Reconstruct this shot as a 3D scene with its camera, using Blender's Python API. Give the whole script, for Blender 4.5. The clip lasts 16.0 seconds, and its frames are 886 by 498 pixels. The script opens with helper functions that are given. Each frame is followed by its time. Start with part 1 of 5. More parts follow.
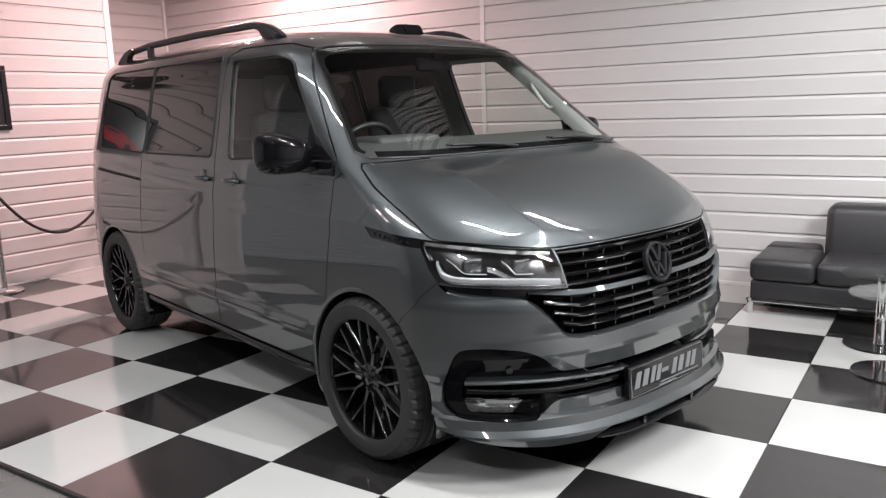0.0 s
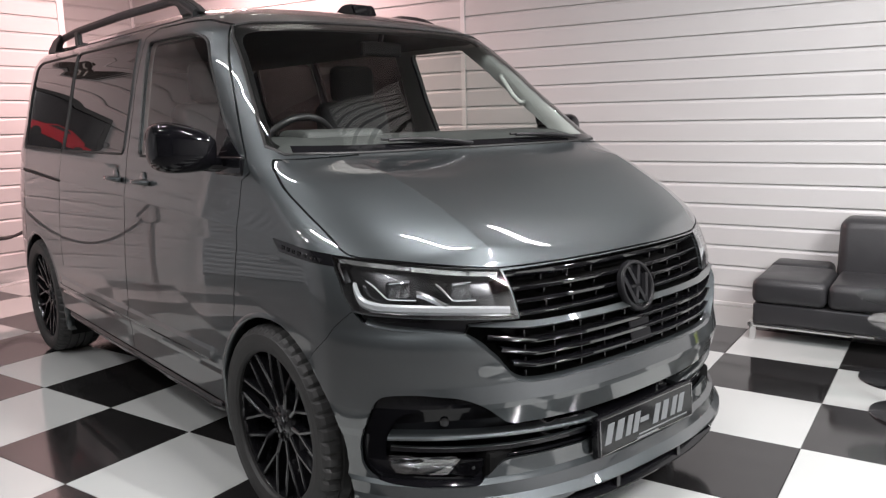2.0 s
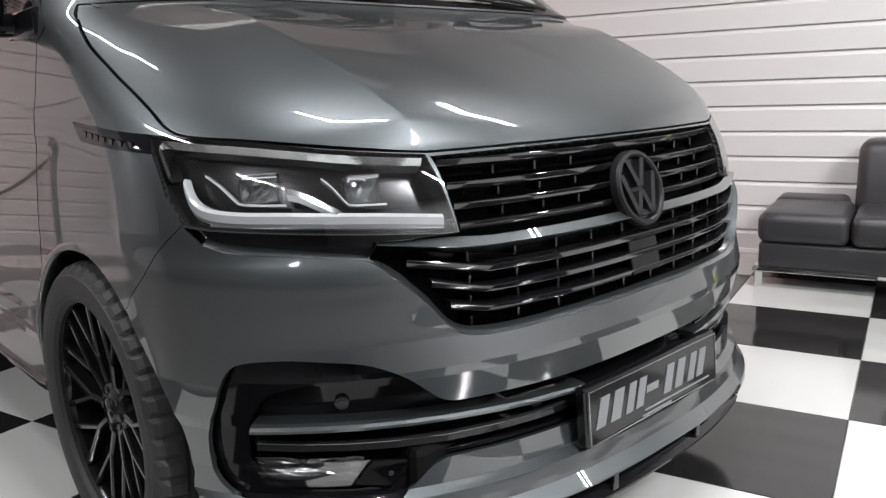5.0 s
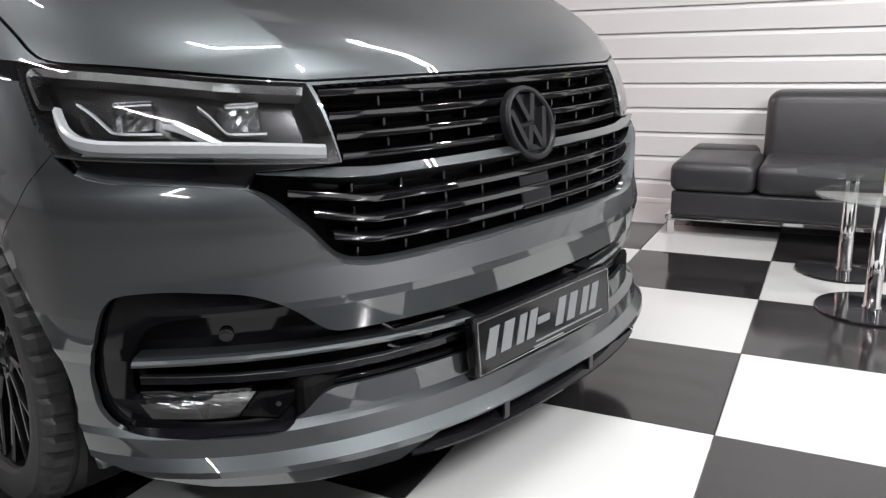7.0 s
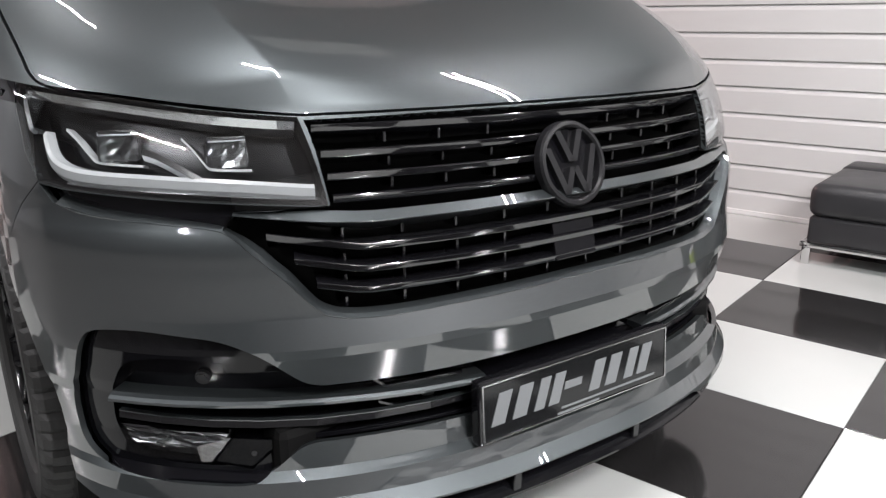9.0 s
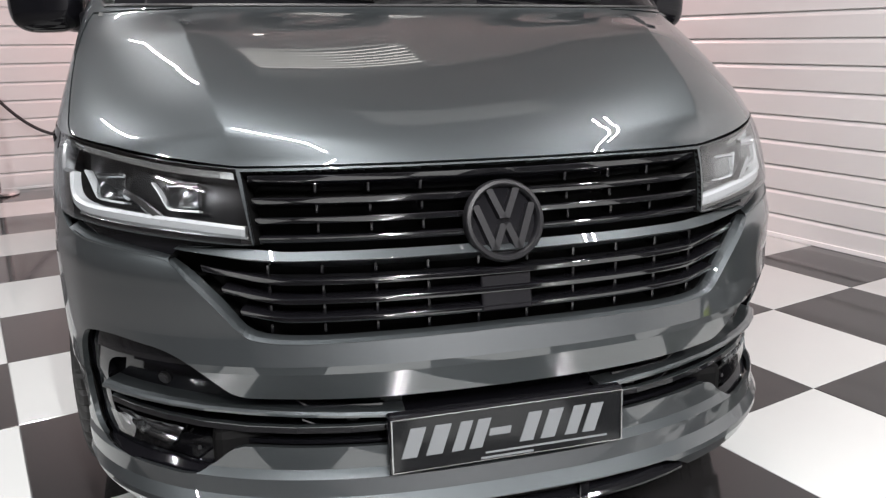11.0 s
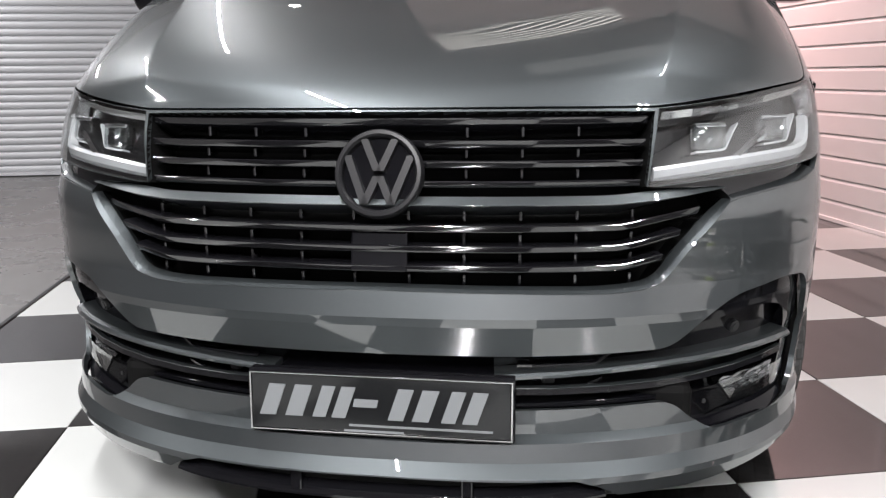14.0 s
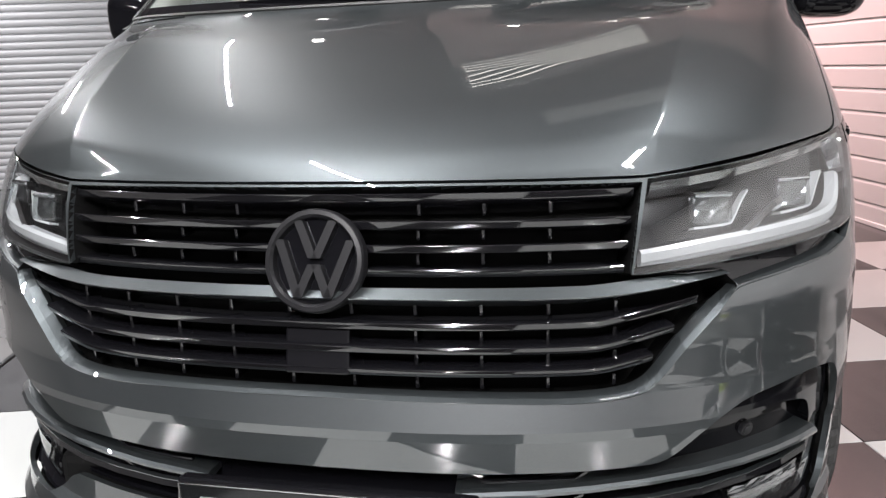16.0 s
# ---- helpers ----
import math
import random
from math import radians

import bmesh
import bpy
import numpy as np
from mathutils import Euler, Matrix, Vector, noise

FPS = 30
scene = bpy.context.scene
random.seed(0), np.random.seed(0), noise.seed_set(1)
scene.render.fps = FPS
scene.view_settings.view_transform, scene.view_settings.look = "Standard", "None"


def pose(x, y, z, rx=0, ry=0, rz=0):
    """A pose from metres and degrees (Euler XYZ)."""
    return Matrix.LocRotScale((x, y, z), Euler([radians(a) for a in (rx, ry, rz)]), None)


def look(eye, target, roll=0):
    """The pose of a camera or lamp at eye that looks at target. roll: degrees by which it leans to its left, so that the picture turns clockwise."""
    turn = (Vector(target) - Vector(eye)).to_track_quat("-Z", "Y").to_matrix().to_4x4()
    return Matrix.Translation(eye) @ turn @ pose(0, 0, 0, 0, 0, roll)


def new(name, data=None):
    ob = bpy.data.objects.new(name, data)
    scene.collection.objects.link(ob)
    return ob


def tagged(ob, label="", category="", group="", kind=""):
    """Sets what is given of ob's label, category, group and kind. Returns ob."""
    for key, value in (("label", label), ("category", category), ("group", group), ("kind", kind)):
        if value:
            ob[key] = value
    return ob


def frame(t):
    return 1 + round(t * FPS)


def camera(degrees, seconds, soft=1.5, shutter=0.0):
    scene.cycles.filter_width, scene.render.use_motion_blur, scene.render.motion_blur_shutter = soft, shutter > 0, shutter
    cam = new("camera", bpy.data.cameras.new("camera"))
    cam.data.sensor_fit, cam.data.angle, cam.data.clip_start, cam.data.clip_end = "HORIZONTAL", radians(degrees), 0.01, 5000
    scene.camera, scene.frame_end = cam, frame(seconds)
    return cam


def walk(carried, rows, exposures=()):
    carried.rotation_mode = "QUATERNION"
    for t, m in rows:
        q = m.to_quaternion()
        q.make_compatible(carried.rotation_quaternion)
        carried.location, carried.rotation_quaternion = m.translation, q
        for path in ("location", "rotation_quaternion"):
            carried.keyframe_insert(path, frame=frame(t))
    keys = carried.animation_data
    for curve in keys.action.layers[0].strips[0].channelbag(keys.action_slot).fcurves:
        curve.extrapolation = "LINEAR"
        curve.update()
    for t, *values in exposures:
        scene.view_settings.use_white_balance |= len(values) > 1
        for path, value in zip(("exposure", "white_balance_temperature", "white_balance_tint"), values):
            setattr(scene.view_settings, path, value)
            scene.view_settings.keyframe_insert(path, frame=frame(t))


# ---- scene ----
cam = camera(59.4, 16.0, soft=1.3)
PATH = [
    (0, (-2.744, -2.580, 1.491), (-1.454, -1.094, 1.132), -1.9),
    (0.5, (-2.618, -2.557, 1.489), (-1.324, -1.078, 1.119), -1.9),
    (1, (-2.451, -2.468, 1.457), (-1.151, -0.993, 1.091), -1.7),
    (1.5, (-2.298, -2.363, 1.435), (-1.004, -0.880, 1.079), -1.5),
    (2, (-2.154, -2.291, 1.401), (-0.869, -0.795, 1.068), -1.3),
    (2.5, (-1.942, -2.190, 1.385), (-0.671, -0.677, 1.074), -1.4),
    (3, (-1.819, -2.077, 1.355), (-0.553, -0.558, 1.056), -1.8),
    (3.5, (-1.723, -1.897, 1.298), (-0.442, -0.391, 0.995), -2.2),
    (4, (-1.636, -1.793, 1.23), (-0.337, -0.307, 0.906), -2.4),
    (4.5, (-1.545, -1.745, 1.145), (-0.232, -0.281, 0.783), -2.3),
    (5, (-1.496, -1.739, 1.067), (-0.163, -0.304, 0.66), -2.1),
    (5.2, (-1.484, -1.740, 1.034), (-0.145, -0.317, 0.606), -2.2),
    (7.3, (-1.414, -1.832, 1.009), (0.01, -0.525, 0.497), -1.5),
    (7.5, (-1.381, -1.821, 1.015), (0.032, -0.503, 0.5), -1.3),
    (8, (-1.245, -1.815, 1.04), (0.085, -0.417, 0.514), -1.0),
    (8.2, (-1.222, -1.830, 1.057), (0.066, -0.395, 0.526), -0.9),
    (10.3, (-0.759, -2.135, 1.167), (-0.002, -0.368, 0.614), 0.0),
    (10.5, (-0.706, -2.222, 1.183), (-0.013, -0.422, 0.655), -0.4),
    (11, (-0.547, -2.257, 1.192), (-0.026, -0.396, 0.675), -0.5),
    (11.5, (-0.372, -2.257, 1.197), (-0.009, -0.355, 0.697), -0.5),
    (12, (-0.189, -2.336, 1.223), (-0.008, -0.404, 0.741), -0.6),
    (12.5, (0.005, -2.415, 1.237), (0.038, -0.470, 0.772), -0.6),
    (13, (0.156, -2.322, 1.175), (0.045, -0.374, 0.734), -0.6),
    (13.5, (0.252, -2.249, 1.094), (0.046, -0.307, 0.661), -0.5),
    (14, (0.337, -2.226, 1.014), (0.051, -0.295, 0.578), -0.6),
    (14.5, (0.41, -2.236, 0.944), (0.043, -0.319, 0.507), -0.9),
    (15, (0.472, -2.227, 0.984), (0.051, -0.322, 0.545), -1.2),
    (15.5, (0.509, -2.153, 1.107), (0.061, -0.257, 0.654), -1.8),
    (16, (0.472, -1.939, 1.135), (0.052, -0.038, 0.677), -2.1),
]
walk(cam, [(t, look(eye, target, roll)) for t, eye, target, roll in PATH], exposures=[(0.0, 0.05), (4.0, 0.14), (8.2, 0.17), (10.5, 0.34), (12.5, 0.38), (16.0, 0.44)])


# ---- light ----
world = bpy.data.worlds.new("showroom_world")
scene.world = world
world.use_nodes = True
world.node_tree.nodes["Background"].inputs[0].default_value = (0.75, 0.8, 0.9, 1)
world.node_tree.nodes["Background"].inputs[1].default_value = 0.02

ROOM_TURN = 15.75
ROOM = pose(-1.4217, 0.8975, 0, 0, 0, ROOM_TURN)
TILE = 0.6016
CEIL = 3.25


def area_lamp(name, place, size_x, size_y, watts, colour, aim=(0, 0, -1)):
    data = bpy.data.lights.new(name, "AREA")
    data.shape, data.size, data.size_y = "RECTANGLE", size_x, size_y
    data.energy, data.color = watts, colour
    ob = new(name, data)
    ob.matrix_world = ROOM @ look(place, Vector(place) + Vector(aim))
    return ob


# battens of bare tubes, along the room: place, number of tubes, watts of each
# first three placed from their reflections; the other five unseen, added to brighten
BATTENS = [(0.12, -2.22, 1, 70), (2.45, -2.42, 2, 22), (-0.05, 0.65, 1, 22), (-1.75, 0.3, 1, 72), (0.12, -5.0, 1, 300), (2.45, -5.0, 2, 42), (-3.1, -2.4, 1, 70), (-3.5, 4.0, 2, 26)]
for u, v, tubes, watts in BATTENS:
    for k in range(tubes):
        area_lamp("tube_glow", (u + 0.09 * (k - (tubes - 1) / 2), v, CEIL - 0.076), 0.017, 1.42, watts, (1.0, 0.975, 0.992))
# pink light on the rear walls, from an unseen tube at an assumed place
area_lamp("pink_glow", (2.9, 2.7, CEIL - 0.106), 1.42, 0.034, 145, (1.0, 0.62, 0.61))


# ---- materials ----
def material(name, colour, rough=0.5, metal=0.0, coat=0.0, spec=0.5, noise_scale=0.0, noise_amount=0.0, bump=0.0, bump_scale=60.0, coat_rough=0.03, rough_var=0.0, per_object=0.0, emit=None, emit_strength=0.0):
    m = bpy.data.materials.new(name)
    m.use_nodes = True
    nt = m.node_tree
    b = nt.nodes["Principled BSDF"]
    b.inputs["Base Color"].default_value = (*colour, 1)
    b.inputs["Roughness"].default_value = rough
    b.inputs["Metallic"].default_value = metal
    b.inputs["Coat Weight"].default_value = coat
    b.inputs["Coat Roughness"].default_value = coat_rough
    b.inputs["Specular IOR Level"].default_value = spec
    if emit:
        b.inputs["Emission Color"].default_value = (*emit, 1)
        b.inputs["Emission Strength"].default_value = emit_strength
    tc = nt.nodes.new("ShaderNodeTexCoord")
    if noise_amount or rough_var or per_object:
        n = nt.nodes.new("ShaderNodeTexNoise")
        n.inputs["Scale"].default_value = noise_scale or 4.0
        n.inputs["Detail"].default_value = 6.0
        nt.links.new(tc.outputs["Object"], n.inputs["Vector"])
        hsv = nt.nodes.new("ShaderNodeHueSaturation")
        hsv.inputs["Color"].default_value = (*colour, 1)
        val = nt.nodes.new("ShaderNodeMath")
        val.operation = "MULTIPLY_ADD"
        nt.links.new(n.outputs["Fac"], val.inputs[0])
        val.inputs[1].default_value, val.inputs[2].default_value = 2 * noise_amount, 1 - noise_amount
        last = val
        if per_object:
            info = nt.nodes.new("ShaderNodeObjectInfo")
            add = nt.nodes.new("ShaderNodeMath")
            add.operation = "MULTIPLY_ADD"
            nt.links.new(info.outputs["Random"], add.inputs[0])
            add.inputs[1].default_value = per_object
            nt.links.new(val.outputs[0], add.inputs[2])
            last = add
        nt.links.new(last.outputs[0], hsv.inputs["Value"])
        nt.links.new(hsv.outputs[0], b.inputs["Base Color"])
        if rough_var:
            r = nt.nodes.new("ShaderNodeMath")
            r.operation = "MULTIPLY_ADD"
            nt.links.new(n.outputs["Fac"], r.inputs[0])
            r.inputs[1].default_value, r.inputs[2].default_value = 2 * rough_var, rough - rough_var
            nt.links.new(r.outputs[0], b.inputs["Roughness"])
    if bump:
        n2 = nt.nodes.new("ShaderNodeTexNoise")
        n2.inputs["Scale"].default_value = bump_scale
        n2.inputs["Detail"].default_value = 4.0
        nt.links.new(tc.outputs["Object"], n2.inputs["Vector"])
        bp = nt.nodes.new("ShaderNodeBump")
        bp.inputs["Strength"].default_value = bump
        bp.inputs["Distance"].default_value = 0.002
        nt.links.new(n2.outputs["Fac"], bp.inputs["Height"])
        nt.links.new(bp.outputs[0], b.inputs["Normal"])
    return m


def glass(name, tint, rough=0.0, gain=1.15):
    """A thin pane: clear tint with a mirror-like gloss by Fresnel."""
    m = bpy.data.materials.new(name)
    m.use_nodes = True
    nt = m.node_tree
    nt.nodes.remove(nt.nodes["Principled BSDF"])
    out = nt.nodes["Material Output"]
    clear = nt.nodes.new("ShaderNodeBsdfTransparent")
    clear.inputs[0].default_value = (*tint, 1)
    gloss = nt.nodes.new("ShaderNodeBsdfGlossy")
    gloss.inputs["Roughness"].default_value = rough
    lw = nt.nodes.new("ShaderNodeLayerWeight")
    lw.inputs["Blend"].default_value = 0.5
    pw = nt.nodes.new("ShaderNodeMath")
    pw.operation = "POWER"
    pw.inputs[1].default_value = 5.0
    mul = nt.nodes.new("ShaderNodeMath")
    mul.operation = "MULTIPLY_ADD"
    mul.inputs[1].default_value, mul.inputs[2].default_value = 0.95, 0.043 * gain
    mul.use_clamp = True
    nt.links.new(lw.outputs["Facing"], pw.inputs[0])
    nt.links.new(pw.outputs[0], mul.inputs[0])
    mix = nt.nodes.new("ShaderNodeMixShader")
    nt.links.new(mul.outputs[0], mix.inputs[0])
    nt.links.new(clear.outputs[0], mix.inputs[1])
    nt.links.new(gloss.outputs[0], mix.inputs[2])
    nt.links.new(mix.outputs[0], out.inputs[0])
    return m


def paint(name):
    """Metallic grey car paint: flakes under a clear coat."""
    m = material(name, (0.09, 0.10, 0.105), rough=0.42, metal=0.85, coat=1.0, coat_rough=0.004)
    nt = m.node_tree
    b = nt.nodes["Principled BSDF"]
    b.inputs["Coat IOR"].default_value = 1.86
    tc = nt.nodes.new("ShaderNodeTexCoord")
    v = nt.nodes.new("ShaderNodeTexVoronoi")
    v.inputs["Scale"].default_value = 2500
    nt.links.new(tc.outputs["Object"], v.inputs["Vector"])
    ramp = nt.nodes.new("ShaderNodeMix")
    ramp.data_type = "RGBA"
    ramp.inputs["A"].default_value = (0.0465, 0.0535, 0.0555, 1)
    ramp.inputs["B"].default_value = (0.079, 0.0905, 0.0945, 1)
    nt.links.new(v.outputs["Color"], ramp.inputs["Factor"])
    nt.links.new(ramp.outputs["Result"], b.inputs["Base Color"])
    return m


M_PAINT = paint("grey_metallic_paint")
M_BLACK = material("gloss_black_plastic", (0.005, 0.005, 0.006), rough=0.05)
M_INSERT = material("gloss_black_insert", (0.004, 0.004, 0.005), rough=0.07, spec=0.26)
M_SATIN = material("satin_black_plastic", (0.012, 0.012, 0.013), rough=0.4, bump=0.15, bump_scale=400)
# shade of gaps and recesses put into the colour; also used for dark trim
M_DARK = material("deep_black_shade_and_trim", (0.003, 0.003, 0.003), rough=0.7, spec=0.1)
M_RUBBER = material("tyre_rubber", (0.024, 0.024, 0.0235), rough=0.58, spec=0.4, noise_scale=30, noise_amount=0.2, bump=0.3, bump_scale=250)
M_RIM = material("gloss_black_alloy", (0.007, 0.007, 0.008), rough=0.13, spec=0.6)
M_SEAL = material("black_rubber_seal", (0.008, 0.008, 0.008), rough=0.5)
M_CHROME = material("chrome", (0.8, 0.8, 0.8), rough=0.06, metal=1.0)
M_STEEL = material("brushed_steel", (0.55, 0.55, 0.55), rough=0.22, metal=1.0, noise_scale=8, noise_amount=0.08)
M_SCREEN = glass("clear_green_glass", (0.84, 0.89, 0.86), gain=1.6)
M_FRONTGLASS = glass("light_green_glass", (0.90, 0.94, 0.92), gain=2.8)
M_PRIVACY = glass("dark_privacy_glass", (0.02, 0.02, 0.02), gain=3.9)
M_LENS = glass("clear_lens", (0.90, 0.92, 0.92), gain=4.2)
M_LAMPIN = material("lamp_dark_chrome", (0.065, 0.066, 0.069), rough=0.26, metal=0.95)
M_DRL = material("white_light_guide", (0.34, 0.352, 0.36), rough=0.22, coat=0.3)
M_BOWL = material("dim_reflector", (0.30, 0.305, 0.315), rough=0.18, metal=1.0)
M_REFLECTOR = material("lamp_reflector", (0.75, 0.76, 0.78), rough=0.12, metal=1.0)
M_PLATE = material("plate_black", (0.006, 0.0065, 0.007), rough=0.10, spec=0.4)
M_PLATEGREY = material("plate_silver_print", (0.15, 0.159, 0.164), rough=0.35)
M_WALL = material("white_cladding_pvc", (0.55, 0.546, 0.54), rough=0.38, noise_scale=2.5, noise_amount=0.03, per_object=0.04, bump=0.05, bump_scale=30)
M_TRIM = material("white_trim_pvc", (0.70, 0.695, 0.69), rough=0.4, noise_scale=3, noise_amount=0.03)
M_SHUTTER = material("white_shutter_steel", (0.60, 0.61, 0.63), rough=0.42, noise_scale=5, noise_amount=0.04, bump=0.05)
M_TILE_W = material("white_floor_tile", (0.425, 0.437, 0.425), rough=0.10, noise_scale=3, noise_amount=0.03, per_object=0.03, rough_var=0.03)
M_TILE_B = material("black_floor_tile", (0.014, 0.0135, 0.0135), rough=0.09, spec=0.85, noise_scale=6, noise_amount=0.2, per_object=0.2, rough_var=0.03)
M_FLOOR = material("grey_painted_concrete", (0.13, 0.128, 0.125), rough=0.28, noise_scale=3, noise_amount=0.12, rough_var=0.06, bump=0.08, bump_scale=40)
M_RAFT = material("pale_ceiling_board", (0.66, 0.62, 0.61), rough=0.6, noise_scale=2, noise_amount=0.05)
M_CEIL = material("grey_ceiling_board", (0.20, 0.19, 0.19), rough=0.7, noise_scale=2, noise_amount=0.06)
M_CABIN = material("pale_cabin_trim", (0.42, 0.43, 0.41), rough=0.6, noise_scale=20, noise_amount=0.04)
M_LINING = material("grey_headlining", (0.10, 0.10, 0.10), rough=0.9, noise_scale=40, noise_amount=0.1)
M_DASH = material("dark_dashboard", (0.055, 0.058, 0.056), rough=0.55, bump=0.2, bump_scale=300)
M_CLOTH = material("dark_seat_cloth", (0.022, 0.022, 0.024), rough=0.85, noise_scale=25, noise_amount=0.12)
M_DISC = material("brake_disc_steel", (0.30, 0.30, 0.30), rough=0.35, metal=1.0, noise_scale=20, noise_amount=0.15)
M_GLASSTOP = glass("clear_table_glass", (0.80, 0.84, 0.83))
M_BASEBLACK = material("gloss_black_base", (0.012, 0.012, 0.013), rough=0.07, coat=0.8)
M_ROPE = material("black_rope", (0.012, 0.011, 0.012), rough=0.7, bump=0.6, bump_scale=300)
M_LIME = material("lime_label", (0.42, 0.55, 0.03), rough=0.35)
M_WHITE = material("white_label", (0.75, 0.75, 0.74), rough=0.35)
M_FRAME = material("black_picture_frame", (0.010, 0.010, 0.010), rough=0.3)
M_PRINT = material("dark_print", (0.030, 0.033, 0.036), rough=0.15, noise_scale=3, noise_amount=0.3, coat=0.6)
M_RED = material("red_print", (0.42, 0.015, 0.03), rough=0.2, noise_scale=8, noise_amount=0.25, coat=0.6)
M_EMBLEM = material("dark_bronze_emblem", (0.05, 0.043, 0.04), rough=0.3, metal=0.6, noise_scale=30, noise_amount=0.2)
M_EMBLEMPALE = material("pale_emblem_metal", (0.55, 0.53, 0.48), rough=0.25, metal=0.7)
M_LOUVRE = material("lit_louvre", (0.8, 0.8, 0.8), rough=0.5, emit=(1.0, 0.95, 0.90), emit_strength=3.0)
M_LOUVREDIM = material("dim_louvre", (0.8, 0.8, 0.8), rough=0.5, emit=(1.0, 0.97, 0.94), emit_strength=0.45)
M_SPOT = material("lit_spot", (0.9, 0.9, 0.9), rough=0.4, emit=(1.0, 0.96, 0.90), emit_strength=18.0)
M_LEATHER = material("black_leather", (0.024, 0.024, 0.026), rough=0.38, noise_scale=12, noise_amount=0.15, bump=0.35, bump_scale=90, rough_var=0.06)

# unseen south wall, its grey picked for reflections in the van's front
M_BACKWALL = material("unseen_wall_grey", (0.44, 0.44, 0.445), rough=0.6, noise_scale=2, noise_amount=0.08)
M_BADGE = material("satin_black_badge", (0.008, 0.008, 0.009), rough=0.40, spec=0.25)
M_SLAT = material("gloss_black_slat", (0.005, 0.005, 0.006), rough=0.07, spec=0.9)
# unseen west wall: the dimness of that side is put into its colour
M_WESTWALL = material("unseen_wall_dim", (0.11, 0.11, 0.115), rough=0.6, noise_scale=2, noise_amount=0.06)


# ---- building blocks ----
def mesh_object(name, bm, mat, smooth=False, parent=None, label="", mats=()):
    me = bpy.data.meshes.new(name)
    bm.normal_update()
    lay = bm.loops.layers.float_vector.get("surface_normal")
    shading = []
    if lay:
        for f in bm.faces:
            for loop in f.loops:
                n = loop[lay]
                shading.append(tuple(f.normal) if n.length < 0.5 else tuple(n if n.dot(f.normal) > 0 else -n))
    bm.to_mesh(me)
    bm.free()
    for m in (mat, *mats):
        me.materials.append(m)
    if smooth:
        me.polygons.foreach_set("use_smooth", [True] * len(me.polygons))
    if shading:
        me.normals_split_custom_set(shading)
    ob = new(name, me)
    if parent:
        ob.parent = parent
    if label:
        ob["label"] = label
    return ob


def part(name, bm, mat, parent, label="", smooth=False, mats=()):
    return mesh_object(name, bm, mat, smooth, parent, label, mats)


def empty(name, m=None):
    ob = new(name)
    ob.empty_display_size = 0.1
    if m:
        ob.matrix_world = m
    return ob


def box(bm, lo, hi, bevel=0.0, m=None, segments=2):
    lo, hi = Vector(lo), Vector(hi)
    r = bmesh.ops.create_cube(bm, size=1.0)
    vs = r["verts"]
    for v in vs:
        v.co = Vector((lo[k] + (v.co[k] + 0.5) * (hi[k] - lo[k]) for k in range(3)))
    if bevel:
        es = list({e for v in vs for e in v.link_edges})
        out = bmesh.ops.bevel(bm, geom=es, offset=bevel, segments=segments, profile=0.5, affect="EDGES")
        vs = list({v for f in out["faces"] for v in f.verts} | {v for v in vs if v.is_valid})
    if m:
        bmesh.ops.transform(bm, matrix=m, verts=vs)
    return vs


def cyl(bm, a, b, r1, r2=None, seg=20, caps=True):
    a, b = Vector(a), Vector(b)
    d = b - a
    q = d.to_track_quat("Z", "Y").to_matrix().to_4x4()
    m = Matrix.Translation((a + b) / 2) @ q
    return bmesh.ops.create_cone(bm, cap_ends=caps, segments=seg, radius1=r1, radius2=r1 if r2 is None else r2, depth=d.length, matrix=m)["verts"]


def tube(bm, pts, r, seg=8, close=False):
    """A round bar along a line of points."""
    pts = [Vector(p) for p in pts]
    n = len(pts)
    rings = []
    for k, p in enumerate(pts):
        a = pts[(k - 1) % n] if (close or k > 0) else p
        b = pts[(k + 1) % n] if (close or k < n - 1) else p
        d = (b - a).normalized()
        side = d.cross(Vector((0, 0, 1)))
        if side.length < 0.05:
            side = d.cross(Vector((1, 0, 0)))
        side.normalize()
        up = side.cross(d)
        rings.append([bm.verts.new(p + r * (math.cos(t) * side + math.sin(t) * up)) for t in (2 * math.pi * s / seg for s in range(seg))])
    for k in range(n if close else n - 1):
        a, b = rings[k], rings[(k + 1) % n]
        for s in range(seg):
            bm.faces.new((a[s], a[(s + 1) % seg], b[(s + 1) % seg], b[s]))
    if not close:
        bm.faces.new(rings[0][::-1])
        bm.faces.new(rings[-1])
    return rings


def lathe(bm, profile, axis_point=(0, 0, 0), seg=32, axis="z"):
    """Turns a profile of (radius, height) round an axis."""
    o = Vector(axis_point)
    rings = []
    for r, h in profile:
        ring = []
        for s in range(seg):
            t = 2 * math.pi * s / seg
            a, b = r * math.cos(t), r * math.sin(t)
            ring.append(bm.verts.new(o + (Vector((a, b, h)) if axis == "z" else Vector((h, a, b)))))
        rings.append(ring)
    for k in range(len(rings) - 1):
        for s in range(seg):
            bm.faces.new((rings[k][s], rings[k][(s + 1) % seg], rings[k + 1][(s + 1) % seg], rings[k + 1][s]))
    return rings


def prism(bm, outline, depth0, depth1, place=lambda a, b, d: Vector((a, d, b))):
    """A solid of an outline (a, b) between two depths."""
    lo = [bm.verts.new(place(a, b, depth0)) for a, b in outline]
    hi = [bm.verts.new(place(a, b, depth1)) for a, b in outline]
    n = len(lo)
    bm.faces.new(lo[::-1])
    bm.faces.new(hi)
    for k in range(n):
        bm.faces.new((lo[k], lo[(k + 1) % n], hi[(k + 1) % n], hi[k]))


